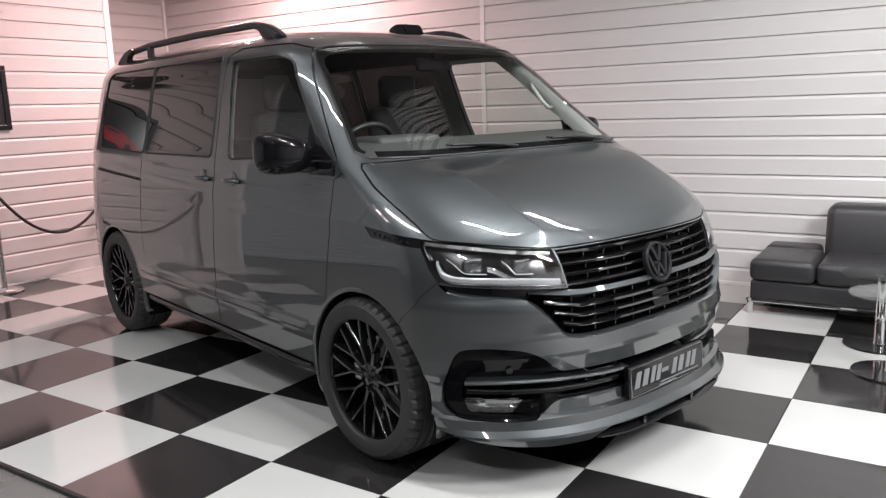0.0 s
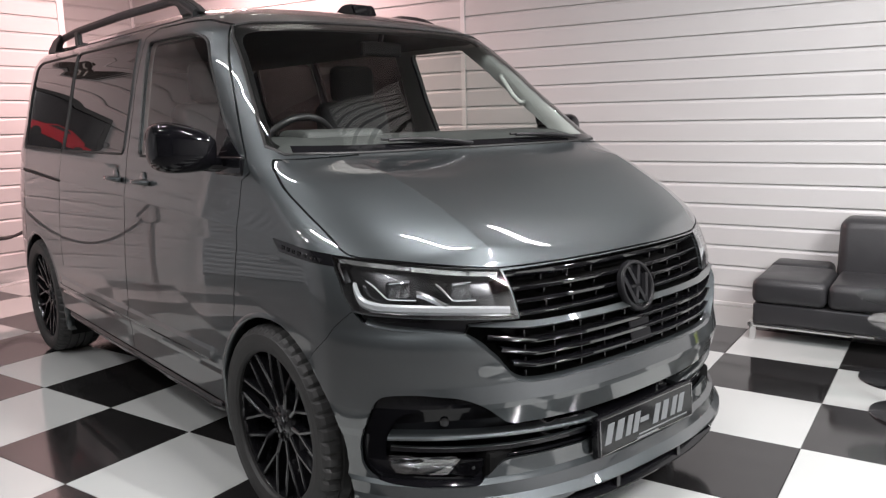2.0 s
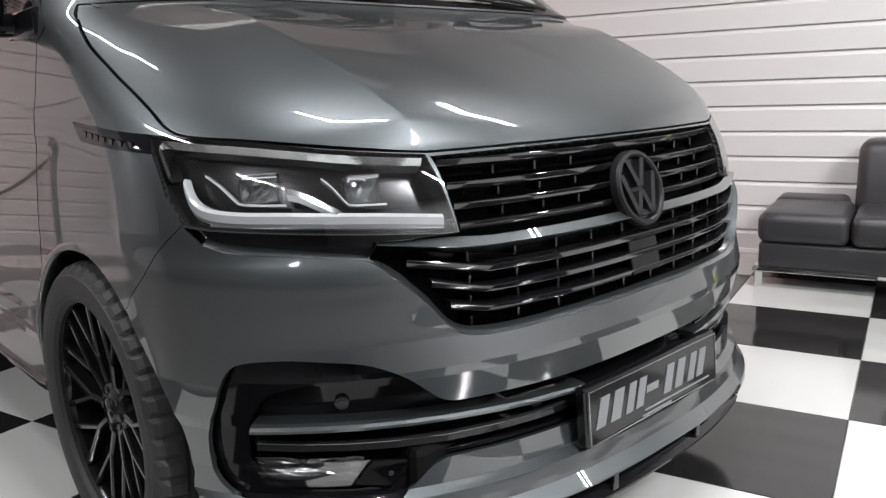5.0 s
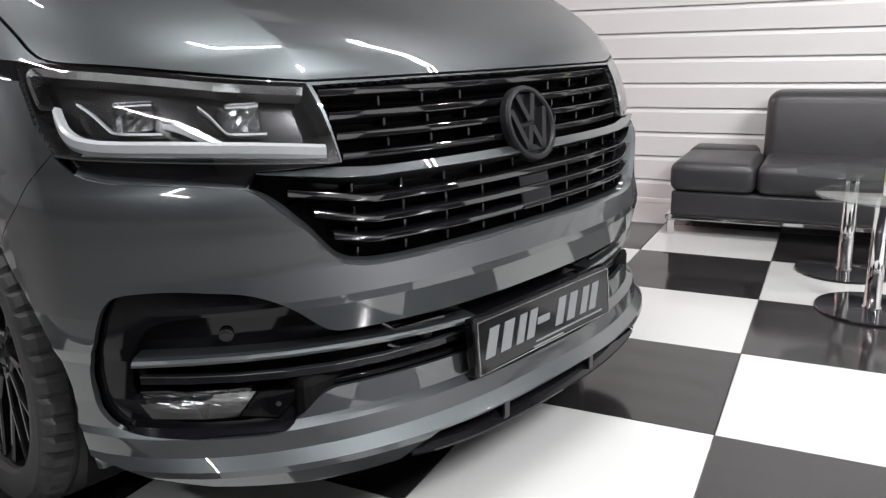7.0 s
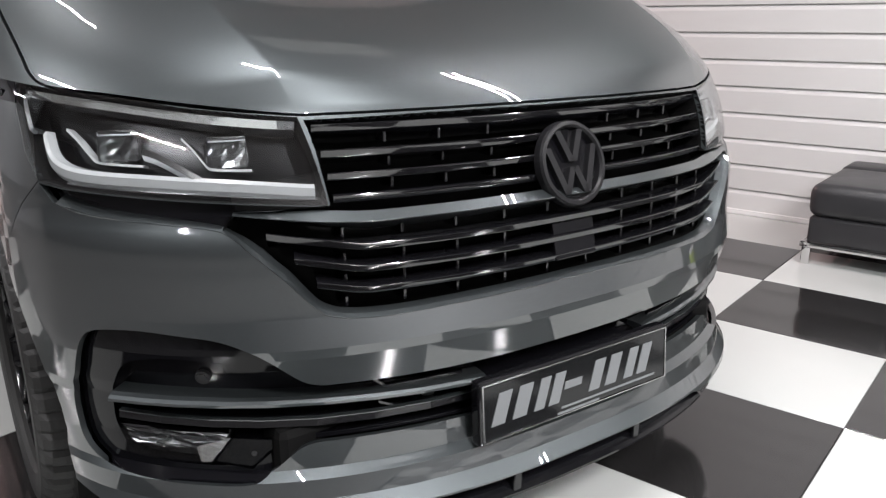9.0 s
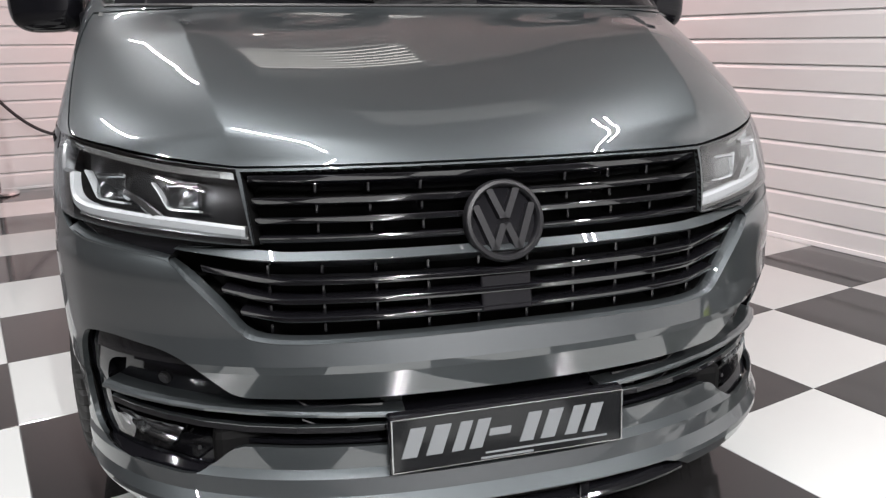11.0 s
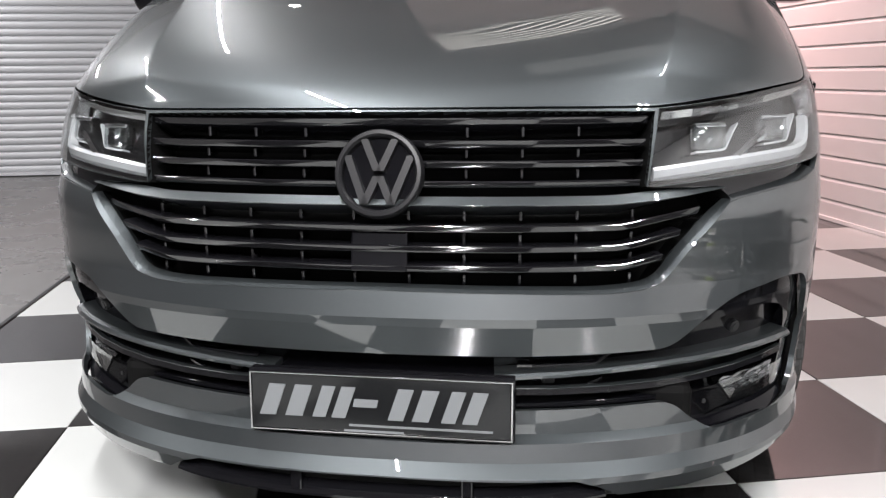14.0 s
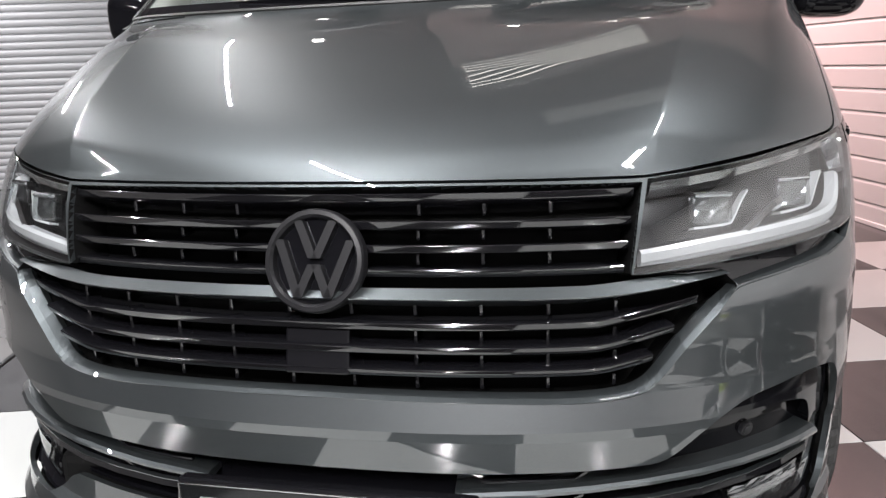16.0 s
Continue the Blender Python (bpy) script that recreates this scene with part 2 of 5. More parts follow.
# ---- room ----
WALL_U, WALL_V, SHUT_V, STEP_U, RECESS_U, RECESS_V = 4.21, 4.21, 5.46, -0.30, 2.74, 5.19
LEFT_U, FRONT_V = -7.0, -7.5
PITCH = 0.1493


def flat_box(name, lo, hi, mat, label, category, kind="structure"):
    bm = bmesh.new()
    box(bm, lo, hi)
    ob = mesh_object(name, bm, mat)
    ob.matrix_world = ROOM
    return tagged(ob, label, category, kind=kind)


flat_box("floor", (LEFT_U, FRONT_V, -0.15), (WALL_U + 0.15, SHUT_V + 0.2, -0.012), M_FLOOR, "plain grey painted concrete floor, slightly glossy", "floor")
flat_box("ceiling", (LEFT_U, FRONT_V, CEIL), (WALL_U + 0.15, SHUT_V + 0.2, CEIL + 0.1), M_CEIL, "plain dark grey ceiling", "ceiling")
RAFT_U, RAFT_V, RAFT_DROP = 1.10, -0.14, 0.03
flat_box("ceiling_raft", (RAFT_U, RAFT_V, CEIL - RAFT_DROP), (WALL_U - 0.03, RECESS_V - 0.03, CEIL - 0.002), M_RAFT, "pale lowered ceiling panel over the recess side", "ceiling")


def plank_mesh(length):
    """One cladding board along +x, its face towards -y, with a sloped top lip over a groove."""
    bm = bmesh.new()
    prof = [(0.0, 0.0), (-0.011, 0.0), (-0.013, 0.002), (-0.013, PITCH - 0.030), (-0.011, PITCH - 0.024), (-0.004, PITCH - 0.008), (-0.002, PITCH - 0.006), (-0.002, PITCH), (0.0, PITCH)]
    prof = [(y * 1.45, z) for y, z in prof]
    a = [bm.verts.new((0, y, z)) for y, z in prof]
    b = [bm.verts.new((length, y, z)) for y, z in prof]
    n = len(prof)
    for k in range(n):
        bm.faces.new((a[k], b[k], b[(k + 1) % n], a[(k + 1) % n]))
    bm.faces.new(a)
    bm.faces.new(b[::-1])
    bmesh.ops.recalc_face_normals(bm, faces=bm.faces[:])
    me = bpy.data.meshes.new("cladding_board")
    bm.to_mesh(me)
    bm.free()
    me.materials.append(M_WALL)
    return me


def clad_wall(name, start, turn, runs, label, thick=0.12, top=CEIL, extent=None):
    """A wall that starts at a room place and runs along its own x; runs are stretches of boards."""
    length = extent or max(b for a, b in runs)
    bm = bmesh.new()
    box(bm, (0, 0.0, 0), (length, thick, top))
    wall = mesh_object(name, bm, M_TRIM)
    wall.matrix_world = ROOM @ pose(start[0], start[1], 0, 0, 0, turn)
    tagged(wall, label, "wall", kind="structure")
    for a, b in runs:
        me = plank_mesh(b - a - 0.004)
        for k in range(int(top / PITCH) + 1):
            if PITCH * (k + 1) > top + 0.1:
                continue
            board = new("cladding_board", me)
            board.parent = wall
            board.location = (a + 0.002, 0, PITCH * k)
    return wall


# the long wall beside the sofa runs towards the camera's side; x of the wall points along -v
right = clad_wall("wall_east", (WALL_U, RECESS_V), -90, [(0.0, 4.49), (4.49, RECESS_V - FRONT_V)], "white horizontal plastic cladding wall with grooved boards")
clad_wall("wall_north", (STEP_U, WALL_V), 0, [(0.0, RECESS_U - STEP_U)], "white horizontal plastic cladding wall with grooved boards, tinted pink by light")
clad_wall("wall_recess", (RECESS_U, RECESS_V), 0, [(0.0, WALL_U - RECESS_U)], "white cladding wall of the recess behind the van")
step = clad_wall("wall_step", (STEP_U, SHUT_V), -90, [(0.0, SHUT_V - WALL_V)], "white cladding wall that steps back to the shutter")
clad_wall("wall_return", (RECESS_U, WALL_V), 90, [(0.0, RECESS_V - WALL_V)], "white cladding return wall of the recess")
# south and west walls are added unseen, to close the room and shape reflections
flat_box("wall_south", (LEFT_U, FRONT_V - 0.15, 0), (WALL_U, FRONT_V, CEIL), M_BACKWALL, "plain grey unseen wall added to close the showroom", "wall")
flat_box("wall_west", (LEFT_U - 0.15, FRONT_V, 0), (LEFT_U, SHUT_V + 0.2, CEIL), M_WESTWALL, "plain unseen wall, darkened to stand for the dim west side", "wall")


# ---- van body surface ----
# rows from the lip up over the bonnet, screen and roof: height, front y, half width, corner depth, squareness
ROWS = [
    (0.170, -0.838, 0.9050, 0.60, 2.5),
    (0.205, -0.860, 0.9220, 0.60, 2.5),
    (0.236, -0.871, 0.9330, 0.61, 2.5),
    (0.248, -0.868, 0.9350, 0.61, 2.5),
    (0.270, -0.842, 0.9340, 0.60, 2.5),
    (0.306, -0.832, 0.9370, 0.60, 2.5),
    (0.318, -0.810, 0.9380, 0.60, 2.5),
    (0.370, -0.804, 0.9410, 0.60, 2.5),
    (0.450, -0.812, 0.9450, 0.60, 2.5),
    (0.475, -0.814, 0.9510, 0.60, 2.5),
    (0.545, -0.832, 0.9510, 0.60, 2.5),
    (0.562, -0.833, 0.9510, 0.60, 2.5),
    (0.615, -0.817, 0.9520, 0.58, 2.5),
    (0.700, -0.813, 0.9512, 0.57, 2.5),
    (0.752, -0.806, 0.9499, 0.56, 2.5),
    (0.790, -0.784, 0.9485, 0.55, 2.5),
    (0.830, -0.775, 0.9466, 0.54, 2.5),
    (0.930, -0.737, 0.9402, 0.53, 2.5),
    (0.965, -0.708, 0.9374, 0.52, 2.6),
    (1.030, -0.620, 0.9314, 0.50, 3.0),
    (1.120, -0.440, 0.9213, 0.45, 3.8),
    (1.200, -0.255, 0.9108, 0.38, 4.5),
    (1.265, -0.095, 0.9010, 0.32, 4.9),
    (1.310, -0.035, 0.8890, 0.32, 5.0),
    (1.500, 0.200, 0.8400, 0.34, 5.0),
    (1.700, 0.450, 0.7900, 0.36, 5.0),
    (1.800, 0.590, 0.7530, 0.38, 4.6),
    (1.860, 0.720, 0.7000, 0.40, 3.8),
    (1.905, 0.920, 0.6100, 0.45, 3.0),
    (1.940, 1.250, 0.4300, 0.50, 2.5),
    (1.966, 1.700, 0.0200, 0.50, 2.0),
]
REAR_Y, REAR_D = 3.88, 0.68


def row_at(r):
    """The row's numbers at a place between the rows, on a smooth curve."""
    n = len(ROWS)
    k = min(max(int(r), 0), n - 2)
    f = r - k
    a, b, c, d = (ROWS[min(max(k + o, 0), n - 1)] for o in (-1, 0, 1, 2))
    h0, h1, h2 = max(b[0] - a[0], 1e-4), c[0] - b[0], max(d[0] - c[0], 1e-4)
    out = []
    for p, q, s, t in zip(a, b, c, d):
        if b[0] < 0.60:
            out.append(q + (s - q) * f)
            continue
        m1 = ((q - p) / h0 * h1 + (s - q) / h1 * h0) / (h0 + h1) * h1 if a is not b else s - q
        m2 = ((s - q) / h1 * h2 + (t - s) / h2 * h1) / (h1 + h2) * h1 if d is not c else s - q
        out.append((2 * f ** 3 - 3 * f * f + 1) * q + (f ** 3 - 2 * f * f + f) * m1 + (3 * f * f - 2 * f ** 3) * s + (f ** 3 - f * f) * m2)
    out[0] = b[0] + (c[0] - b[0]) * f
    return out


def row_of(z):
    zs = [q[0] for q in ROWS]
    z = min(max(z, zs[0]), zs[-1])
    for k in range(len(zs) - 1):
        if z <= zs[k + 1]:
            return k + (z - zs[k]) / (zs[k + 1] - zs[k])
    return len(zs) - 1


def crease_x(z):
    return 0.531 + 0.34 * (z - 0.945)


def crease(x, z):
    """How far the bonnet rises towards its two creases."""
    if not 0.955 < z < 1.267 or x > 0.86:
        return 0.0
    c = crease_x(z)
    t = (x - c) / (0.86 - c)
    f = (x / c) ** 2 if x < c else 1 - 1.6 * t + 0.6 * t * t
    k = min((z - 0.955) / 0.035, 1.0)
    return 0.031 * f * k * k * (3 - 2 * k) * min((1.267 - z) / 0.07, 1.0)


def body_point(r, s):
    """A point of the half with x > 0: s in 0..1 round the front, 1..2 along the side, 2..3 round the rear."""
    z, yc, w, d, n = row_at(r)
    if s <= 1:
        a = max(s, 0) * math.pi / 2
        x = w * math.sin(a) ** (2 / n)
        return (x, yc + d * (1 - math.cos(a)), z + crease(x, z))
    y0, y1 = yc + d, REAR_Y - REAR_D
    if s <= 2:
        y = y0 + (y1 - y0) * (s - 1)
        rib = max(0.0, min((z - 0.490) / 0.014, 1.0, (0.552 - z) / 0.016)) * max(0.0, min((y - 0.44) / 0.06, 1.0, (2.55 - y) / 0.06))
        w += 0.008 * rib
        return (w + 0.0045 * max(0.0, 1 - abs(z - 1.031 - 0.0295 * y) / 0.07) * min((s - 1) * 8, 1.0, (2 - s) * 8), y, z)
    a = (3 - min(s, 3)) * math.pi / 2
    return (w * max(math.sin(a), 0) ** 0.35, y1 + REAR_D * math.cos(a), z)


def surf(s, z, off=0.0):
    """The place on the body at s and height z, moved outwards by off."""
    r = row_of(z)
    p = Vector(body_point(r, s))
    if off:
        e = 0.01
        a = Vector(body_point(r, min(s + e, 2.99))) - Vector(body_point(r, max(s - e, 0.0)))
        b = Vector(body_point(min(r + 0.05, len(ROWS) - 1), s)) - Vector(body_point(max(r - 0.05, 0), s))
        n = a.cross(b)
        if s < 1e-3:
            n.x = 0
        p += n.normalized() * off
    return p


def s_front(x, z):
    z, yc, w, d, n = row_at(row_of(z))
    return math.copysign(2 / math.pi * math.asin(min((abs(x) / w) ** (n / 2), 1.0)), x)


def s_side(y, z):
    z, yc, w, d, n = row_at(row_of(z))
    if y <= yc + d:
        return 2 / math.pi * math.acos(min(max(1 - (y - yc) / d, -1), 1))
    y0, y1 = yc + d, REAR_Y - REAR_D
    if y <= y1:
        return 1 + (y - y0) / (y1 - y0)
    return 3 - 2 / math.pi * math.acos(min((y - y1) / REAR_D, 1))


def fine(points, step=0.03, close=True):
    out = []
    n = len(points)
    for k in range(n if close else n - 1):
        a, b = points[k], points[(k + 1) % n]
        m = max(1, int(math.hypot(b[0] - a[0], b[1] - a[1]) / step))
        out += [(a[0] + (b[0] - a[0]) * q / m, a[1] + (b[1] - a[1]) * q / m) for q in range(m)]
    if not close:
        out.append(points[-1])
    return out


def rounded(points, radius, steps=5):
    """A closed outline with its corners rounded."""
    out = []
    n = len(points)
    for k in range(n):
        a, b, c = (Vector(points[(k + o) % n]).to_2d() for o in (-1, 0, 1))
        r1, r2 = min(radius, (a - b).length * 0.45), min(radius, (c - b).length * 0.45)
        p, q = b + (a - b).normalized() * r1, b + (c - b).normalized() * r2
        for j in range(steps + 1):
            t = j / steps
            out.append(tuple((1 - t) ** 2 * p + 2 * t * (1 - t) * b + t * t * q))
    return out


def smooth_line(points, steps=6):
    """A finer open line through the points, rounded like a bent rod."""
    out = []
    n = len(points)
    for k in range(n - 1):
        a, b, c, d = (Vector(points[min(max(k + o, 0), n - 1)]).to_2d() for o in (-1, 0, 1, 2))
        for j in range(steps):
            t = j / steps
            out.append(tuple(0.5 * (2 * b + (c - a) * t + (2 * a - 5 * b + 4 * c - d) * t * t + (3 * b - a - 3 * c + d) * t ** 3)))
    out.append(tuple(points[-1]))
    return out


def front_outline(points, radius=0.0, step=0.03):
    pts = rounded(points, radius) if radius else points
    return [(s_front(x, z), z) for x, z in fine(pts, step)]


def side_outline(points, radius=0.0):
    pts = rounded(points, radius) if radius else points
    return [(s_side(y, z), z) for y, z in fine(pts, 0.05)]


def inside(poly, a, b):
    hit = False
    n = len(poly)
    for k in range(n):
        (x1, y1), (x2, y2) = poly[k], poly[(k + 1) % n]
        if (y1 > b) != (y2 > b) and a < (x2 - x1) * (b - y1) / (y2 - y1) + x1:
            hit = not hit
    return hit


def sheet():
    """The half body laid out flat: s along x, height along y."""
    bm = bmesh.new()
    rs, k = [], 0
    while k < len(ROWS) - 1:
        m = max(2, round((ROWS[k + 1][0] - ROWS[k][0]) / 0.018), 5 if k >= len(ROWS) - 6 else 0)
        rs += [k + j / m for j in range(m)]
        k += 1
    rs.append(len(ROWS) - 1)
    ss = [k / 44 for k in range(44)] + [1 + k / 56 for k in range(56)] + [2 + k / 12 for k in range(13)]
    grid = [[bm.verts.new((s, row_at(r)[0], 0)) for s in ss] for r in rs]
    for a, b in zip(grid, grid[1:]):
        for k in range(len(a) - 1):
            bm.faces.new((a[k], a[k + 1], b[k + 1], b[k]))
    bm.faces.layers.int.new("region")
    return bm


def cut(bm, poly, tag, only=(0,)):
    """Cuts the flat sheet along an outline and gives what lies within a region's number."""
    lay = bm.faces.layers.int["region"]
    x0, x1 = min(p[0] for p in poly), max(p[0] for p in poly)
    y0, y1 = min(p[1] for p in poly), max(p[1] for p in poly)
    cand = set()
    for f in bm.faces:
        xs, ys = [v.co.x for v in f.verts], [v.co.y for v in f.verts]
        if max(xs) >= x0 and min(xs) <= x1 and max(ys) >= y0 and min(ys) <= y1:
            cand.add(f)
    n = len(poly)
    for k in range(n):
        a, b = poly[k], poly[(k + 1) % n]
        d = (b[0] - a[0], b[1] - a[1])
        if math.hypot(*d) < 1e-7:
            continue
        u0, u1, w0, w1 = min(a[0], b[0]) - 1e-6, max(a[0], b[0]) + 1e-6, min(a[1], b[1]) - 1e-6, max(a[1], b[1]) + 1e-6
        pick = []
        for f in cand:
            xs, ys = [v.co.x for v in f.verts], [v.co.y for v in f.verts]
            if max(xs) >= u0 and min(xs) <= u1 and max(ys) >= w0 and min(ys) <= w1:
                pick.append(f)
        if not pick:
            continue
        geom = list({g for f in pick for g in (*f.verts, *f.edges)}) + pick
        no = Vector((-d[1], d[0], 0)).normalized()
        res = bmesh.ops.bisect_plane(bm, geom=geom, dist=1e-7, plane_co=(a[0], a[1], 0), plane_no=no)
        cand = {f for f in cand if f.is_valid} | {g for g in res["geom"] if isinstance(g, bmesh.types.BMFace)}
    for f in cand:
        if f[lay] in only or only == ():
            c = f.calc_center_median()
            if inside(poly, c.x, c.y):
                f[lay] = tag


def band(points, width, outline):
    """A thin closed outline along an open line, for a shut line."""
    pts = [Vector(p).to_2d() for p in points]
    left, right = [], []
    for k, p in enumerate(pts):
        d = (pts[min(k + 1, len(pts) - 1)] - pts[max(k - 1, 0)]).normalized()
        n = Vector((-d.y, d.x)) * width / 2
        left.append(tuple(p + n))
        right.append(tuple(p - n))
    return outline(left + right[::-1])


# regions of the sheet
BODY, SCREEN, WIN_F, WIN_S, WIN_Q, HOOD, LAMP, BROW, GRILLE, BLACK, INTAKE, GAP, VOID, BUMPER, LIP, STRIP, DOOR_F, DOOR_S = range(18)
sh = sheet()
for z0, z1 in ((0.490, 0.504), (0.536, 0.552)):
    cut(sh, side_outline([(0.44, z0), (2.55, z0), (2.55, z1), (0.44, z1)]), BODY)
cut(sh, band([(-0.1 + 0.1 * k, 1.031 + 0.0295 * (-0.1 + 0.1 * k)) for k in range(33)], 0.004, side_outline), BODY)
cut(sh, [(-0.01, 0.785), (s_side(-0.418, 0.84), 0.846), (s_side(-0.382, 0.81), 0.811), (s_side(-0.302, 0.726), 0.726), (s_side(-0.23, 0.664), 0.664), (s_side(-0.23, 0.3), 0.3), (s_side(-0.23, 0.2), 0.165), (-0.01, 0.165)], BUMPER)
cut(sh, front_outline([(-0.02, 1.287), (0.60, 1.287), (0.822, 1.290), (0.850, 1.318), (0.789, 1.49), (0.708, 1.735), (0.678, 1.783), (0.61, 1.797), (0.3, 1.808), (-0.02, 1.812)]), SCREEN)
cut(sh, side_outline([(0.33, 1.30), (1.24, 1.262), (1.30, 1.50), (1.345, 1.772), (0.86, 1.768), (0.74, 1.735)], 0.05), WIN_F)
cut(sh, side_outline([(1.44, 1.268), (2.40, 1.268), (2.42, 1.80), (1.475, 1.80)], 0.03), WIN_S)
cut(sh, side_outline([(2.415, 1.268), (3.23, 1.285), (3.30, 1.50), (3.27, 1.77), (3.20, 1.80), (2.435, 1.80)], 0.04), WIN_Q)
hood_edge = [(0.0, 0.952), (0.30, 0.952), (0.525, 0.951)] + smooth_line([(0.525, 0.951), (0.70, 0.968), (0.82, 0.988), (0.866, 0.998), (0.880, 1.014), (0.8835, 1.045), (0.887, 1.085), (0.8895, 1.12), (0.889, 1.185), (0.872, 1.250)])[1:] + [(0.858, 1.272), (0.60, 1.281), (0.0, 1.281)]
cut(sh, front_outline([(-0.02, hood_edge[0][1])] + hood_edge[1:-1] + [(-0.02, 1.281)]), HOOD, only=(BODY, BUMPER))
cut(sh, band([(crease_x(z), z) for z in (0.956, 1.0, 1.05, 1.1, 1.15, 1.2, 1.255)], 0.012, front_outline), HOOD, only=(HOOD,))
cut(sh, band(hood_edge[:-1], 0.0045, front_outline), GAP, only=(BODY, HOOD, BUMPER))
cut(sh, front_outline([(0.530, 0.9475), (0.70, 0.9645), (0.835, 0.9885), (0.880, 0.997), (0.9015, 1.001), (0.909, 0.960), (0.9105, 0.890), (0.902, 0.842), (0.874, 0.834), (0.74, 0.822), (0.509, 0.803)], 0.0, 0.01), LAMP, only=())
cut(sh, front_outline([(0.509, 0.801), (0.74, 0.820), (0.874, 0.832), (0.901, 0.838), (0.889, 0.808), (0.843, 0.793), (0.770, 0.786), (0.676, 0.774), (0.648, 0.800), (0.60, 0.800)], 0.0, 0.01), BROW, only=(BODY, BUMPER))
cut(sh, front_outline([(-0.02, 0.946), (0.30, 0.946), (0.522, 0.943), (0.506, 0.804), (0.60, 0.799), (0.662, 0.800), (0.674, 0.772), (0.640, 0.733), (0.592, 0.682), (0.556, 0.638), (0.532, 0.618), (0.49, 0.609), (0.42, 0.606), (-0.02, 0.611)]), GRILLE, only=(BODY, BUMPER, HOOD, GAP))
cut(sh, front_outline([(-0.02, 0.483), (0.30, 0.483), (0.565, 0.487), (0.644, 0.556), (0.700, 0.585), (0.808, 0.600), (0.868, 0.593), (0.884, 0.566), (0.891, 0.525), (0.897, 0.428), (0.890, 0.346), (0.868, 0.312), (0.802, 0.306), (0.669, 0.302), (0.626, 0.318), (0.573, 0.368), (0.502, 0.368), (-0.02, 0.362)], 0.03), BLACK, only=(BUMPER, BODY))
cut(sh, front_outline([(-0.02, 0.479), (0.55, 0.481), (0.615, 0.522), (0.79, 0.540), (0.842, 0.524), (0.857, 0.470), (0.857, 0.389), (0.838, 0.335), (0.80, 0.326), (0.69, 0.322), (0.585, 0.374), (0.5, 0.374), (-0.02, 0.367)], 0.025), INTAKE, only=(BLACK,))
cut(sh, band([(0.640, 0.553), (0.585, 0.500), (0.545, 0.440), (0.520, 0.375)], 0.003, front_outline), GAP, only=(BLACK,))
# wheel arches and the lower edge
ARCH_Z, ARCH_R, FRONT_AXLE, REAR_AXLE = 0.352, 0.398, 0.024, 2.965


def arch_line(y0, r, z0=ARCH_Z, n=28):
    return [(y0 + r * math.cos(t), z0 + r * math.sin(t)) for t in (math.pi * k / n for k in range(n + 1))]


for axle in (FRONT_AXLE, REAR_AXLE):
    cut(sh, [(s_side(y, z), z) for y, z in arch_line(axle, ARCH_R) + [(axle - ARCH_R - 0.012, 0.30), (axle - ARCH_R - 0.012, 0.165), (axle + ARCH_R - 0.01, 0.165), (axle + ARCH_R, 0.26)]], VOID, only=())
cut(sh, side_outline([(0.40, 0.16), (0.40, 0.342), (2.58, 0.356), (2.58, 0.16)]), VOID, only=())
cut(sh, front_outline([(-0.02, 0.165), (-0.02, 0.246), (0.385, 0.244), (0.425, 0.232), (0.470, 0.203), (0.62, 0.201), (0.78, 0.216), (0.86, 0.236), (0.915, 0.262), (0.9195, 0.165)]), VOID, only=())
cut(sh, [(2.3, 0.16), (2.3, 0.27), (3.01, 0.27), (3.01, 0.16)], VOID, only=())
# shut lines of the doors and the sliding rail slot
cut(sh, band([(1.405, 0.27), (1.395, 0.75), (1.39, 1.10), (1.385, 1.26), (1.42, 1.55), (1.415, 1.80), (1.30, 1.83), (0.84, 1.822), (0.70, 1.79), (0.52, 1.60), (0.22, 1.285)], 0.007, side_outline), GAP)
cut(sh, band([(0.22, 1.285), (0.230, 1.2), (0.242, 1.052), (0.260, 0.879), (0.279, 0.726), (0.290, 0.62)], 0.005, side_outline), GAP)
cut(sh, band([(-0.418, 0.846), (-0.382, 0.811), (-0.302, 0.726), (-0.259, 0.690), (-0.23, 0.664)], 0.002, side_outline), GAP, only=(BODY, BUMPER))
cut(sh, band([(2.44, 1.265), (2.45, 1.10), (2.46, 0.80), (2.44, 0.62)], 0.006, side_outline), GAP)
cut(sh, side_outline([(2.43, 1.092), (3.28, 1.128), (3.28, 1.150), (2.43, 1.110)]), GAP)
cut(sh, side_outline([(-0.012, 1.026), (-0.325, 1.000), (-0.345, 0.966), (-0.058, 0.985)], 0.006), STRIP)

cut(sh, side_outline([(1.405, 0.255), (1.395, 0.75), (1.39, 1.10), (1.385, 1.26), (1.42, 1.55), (1.415, 1.80), (1.30, 1.83), (0.84, 1.822), (0.70, 1.79), (0.52, 1.60), (0.22, 1.285), (0.230, 1.2), (0.242, 1.052), (0.260, 0.879), (0.279, 0.726), (0.290, 0.62), (0.42, 0.45), (0.43, 0.255)]), DOOR_F)
cut(sh, side_outline([(1.405, 0.255), (1.395, 0.75), (1.39, 1.10), (1.385, 1.26), (1.42, 1.55), (1.415, 1.80), (1.42, 1.83), (2.43, 1.83), (2.44, 1.265), (2.45, 1.10), (2.46, 0.80), (2.44, 0.62), (2.44, 0.255)]), DOOR_S)


NORMALS = {}


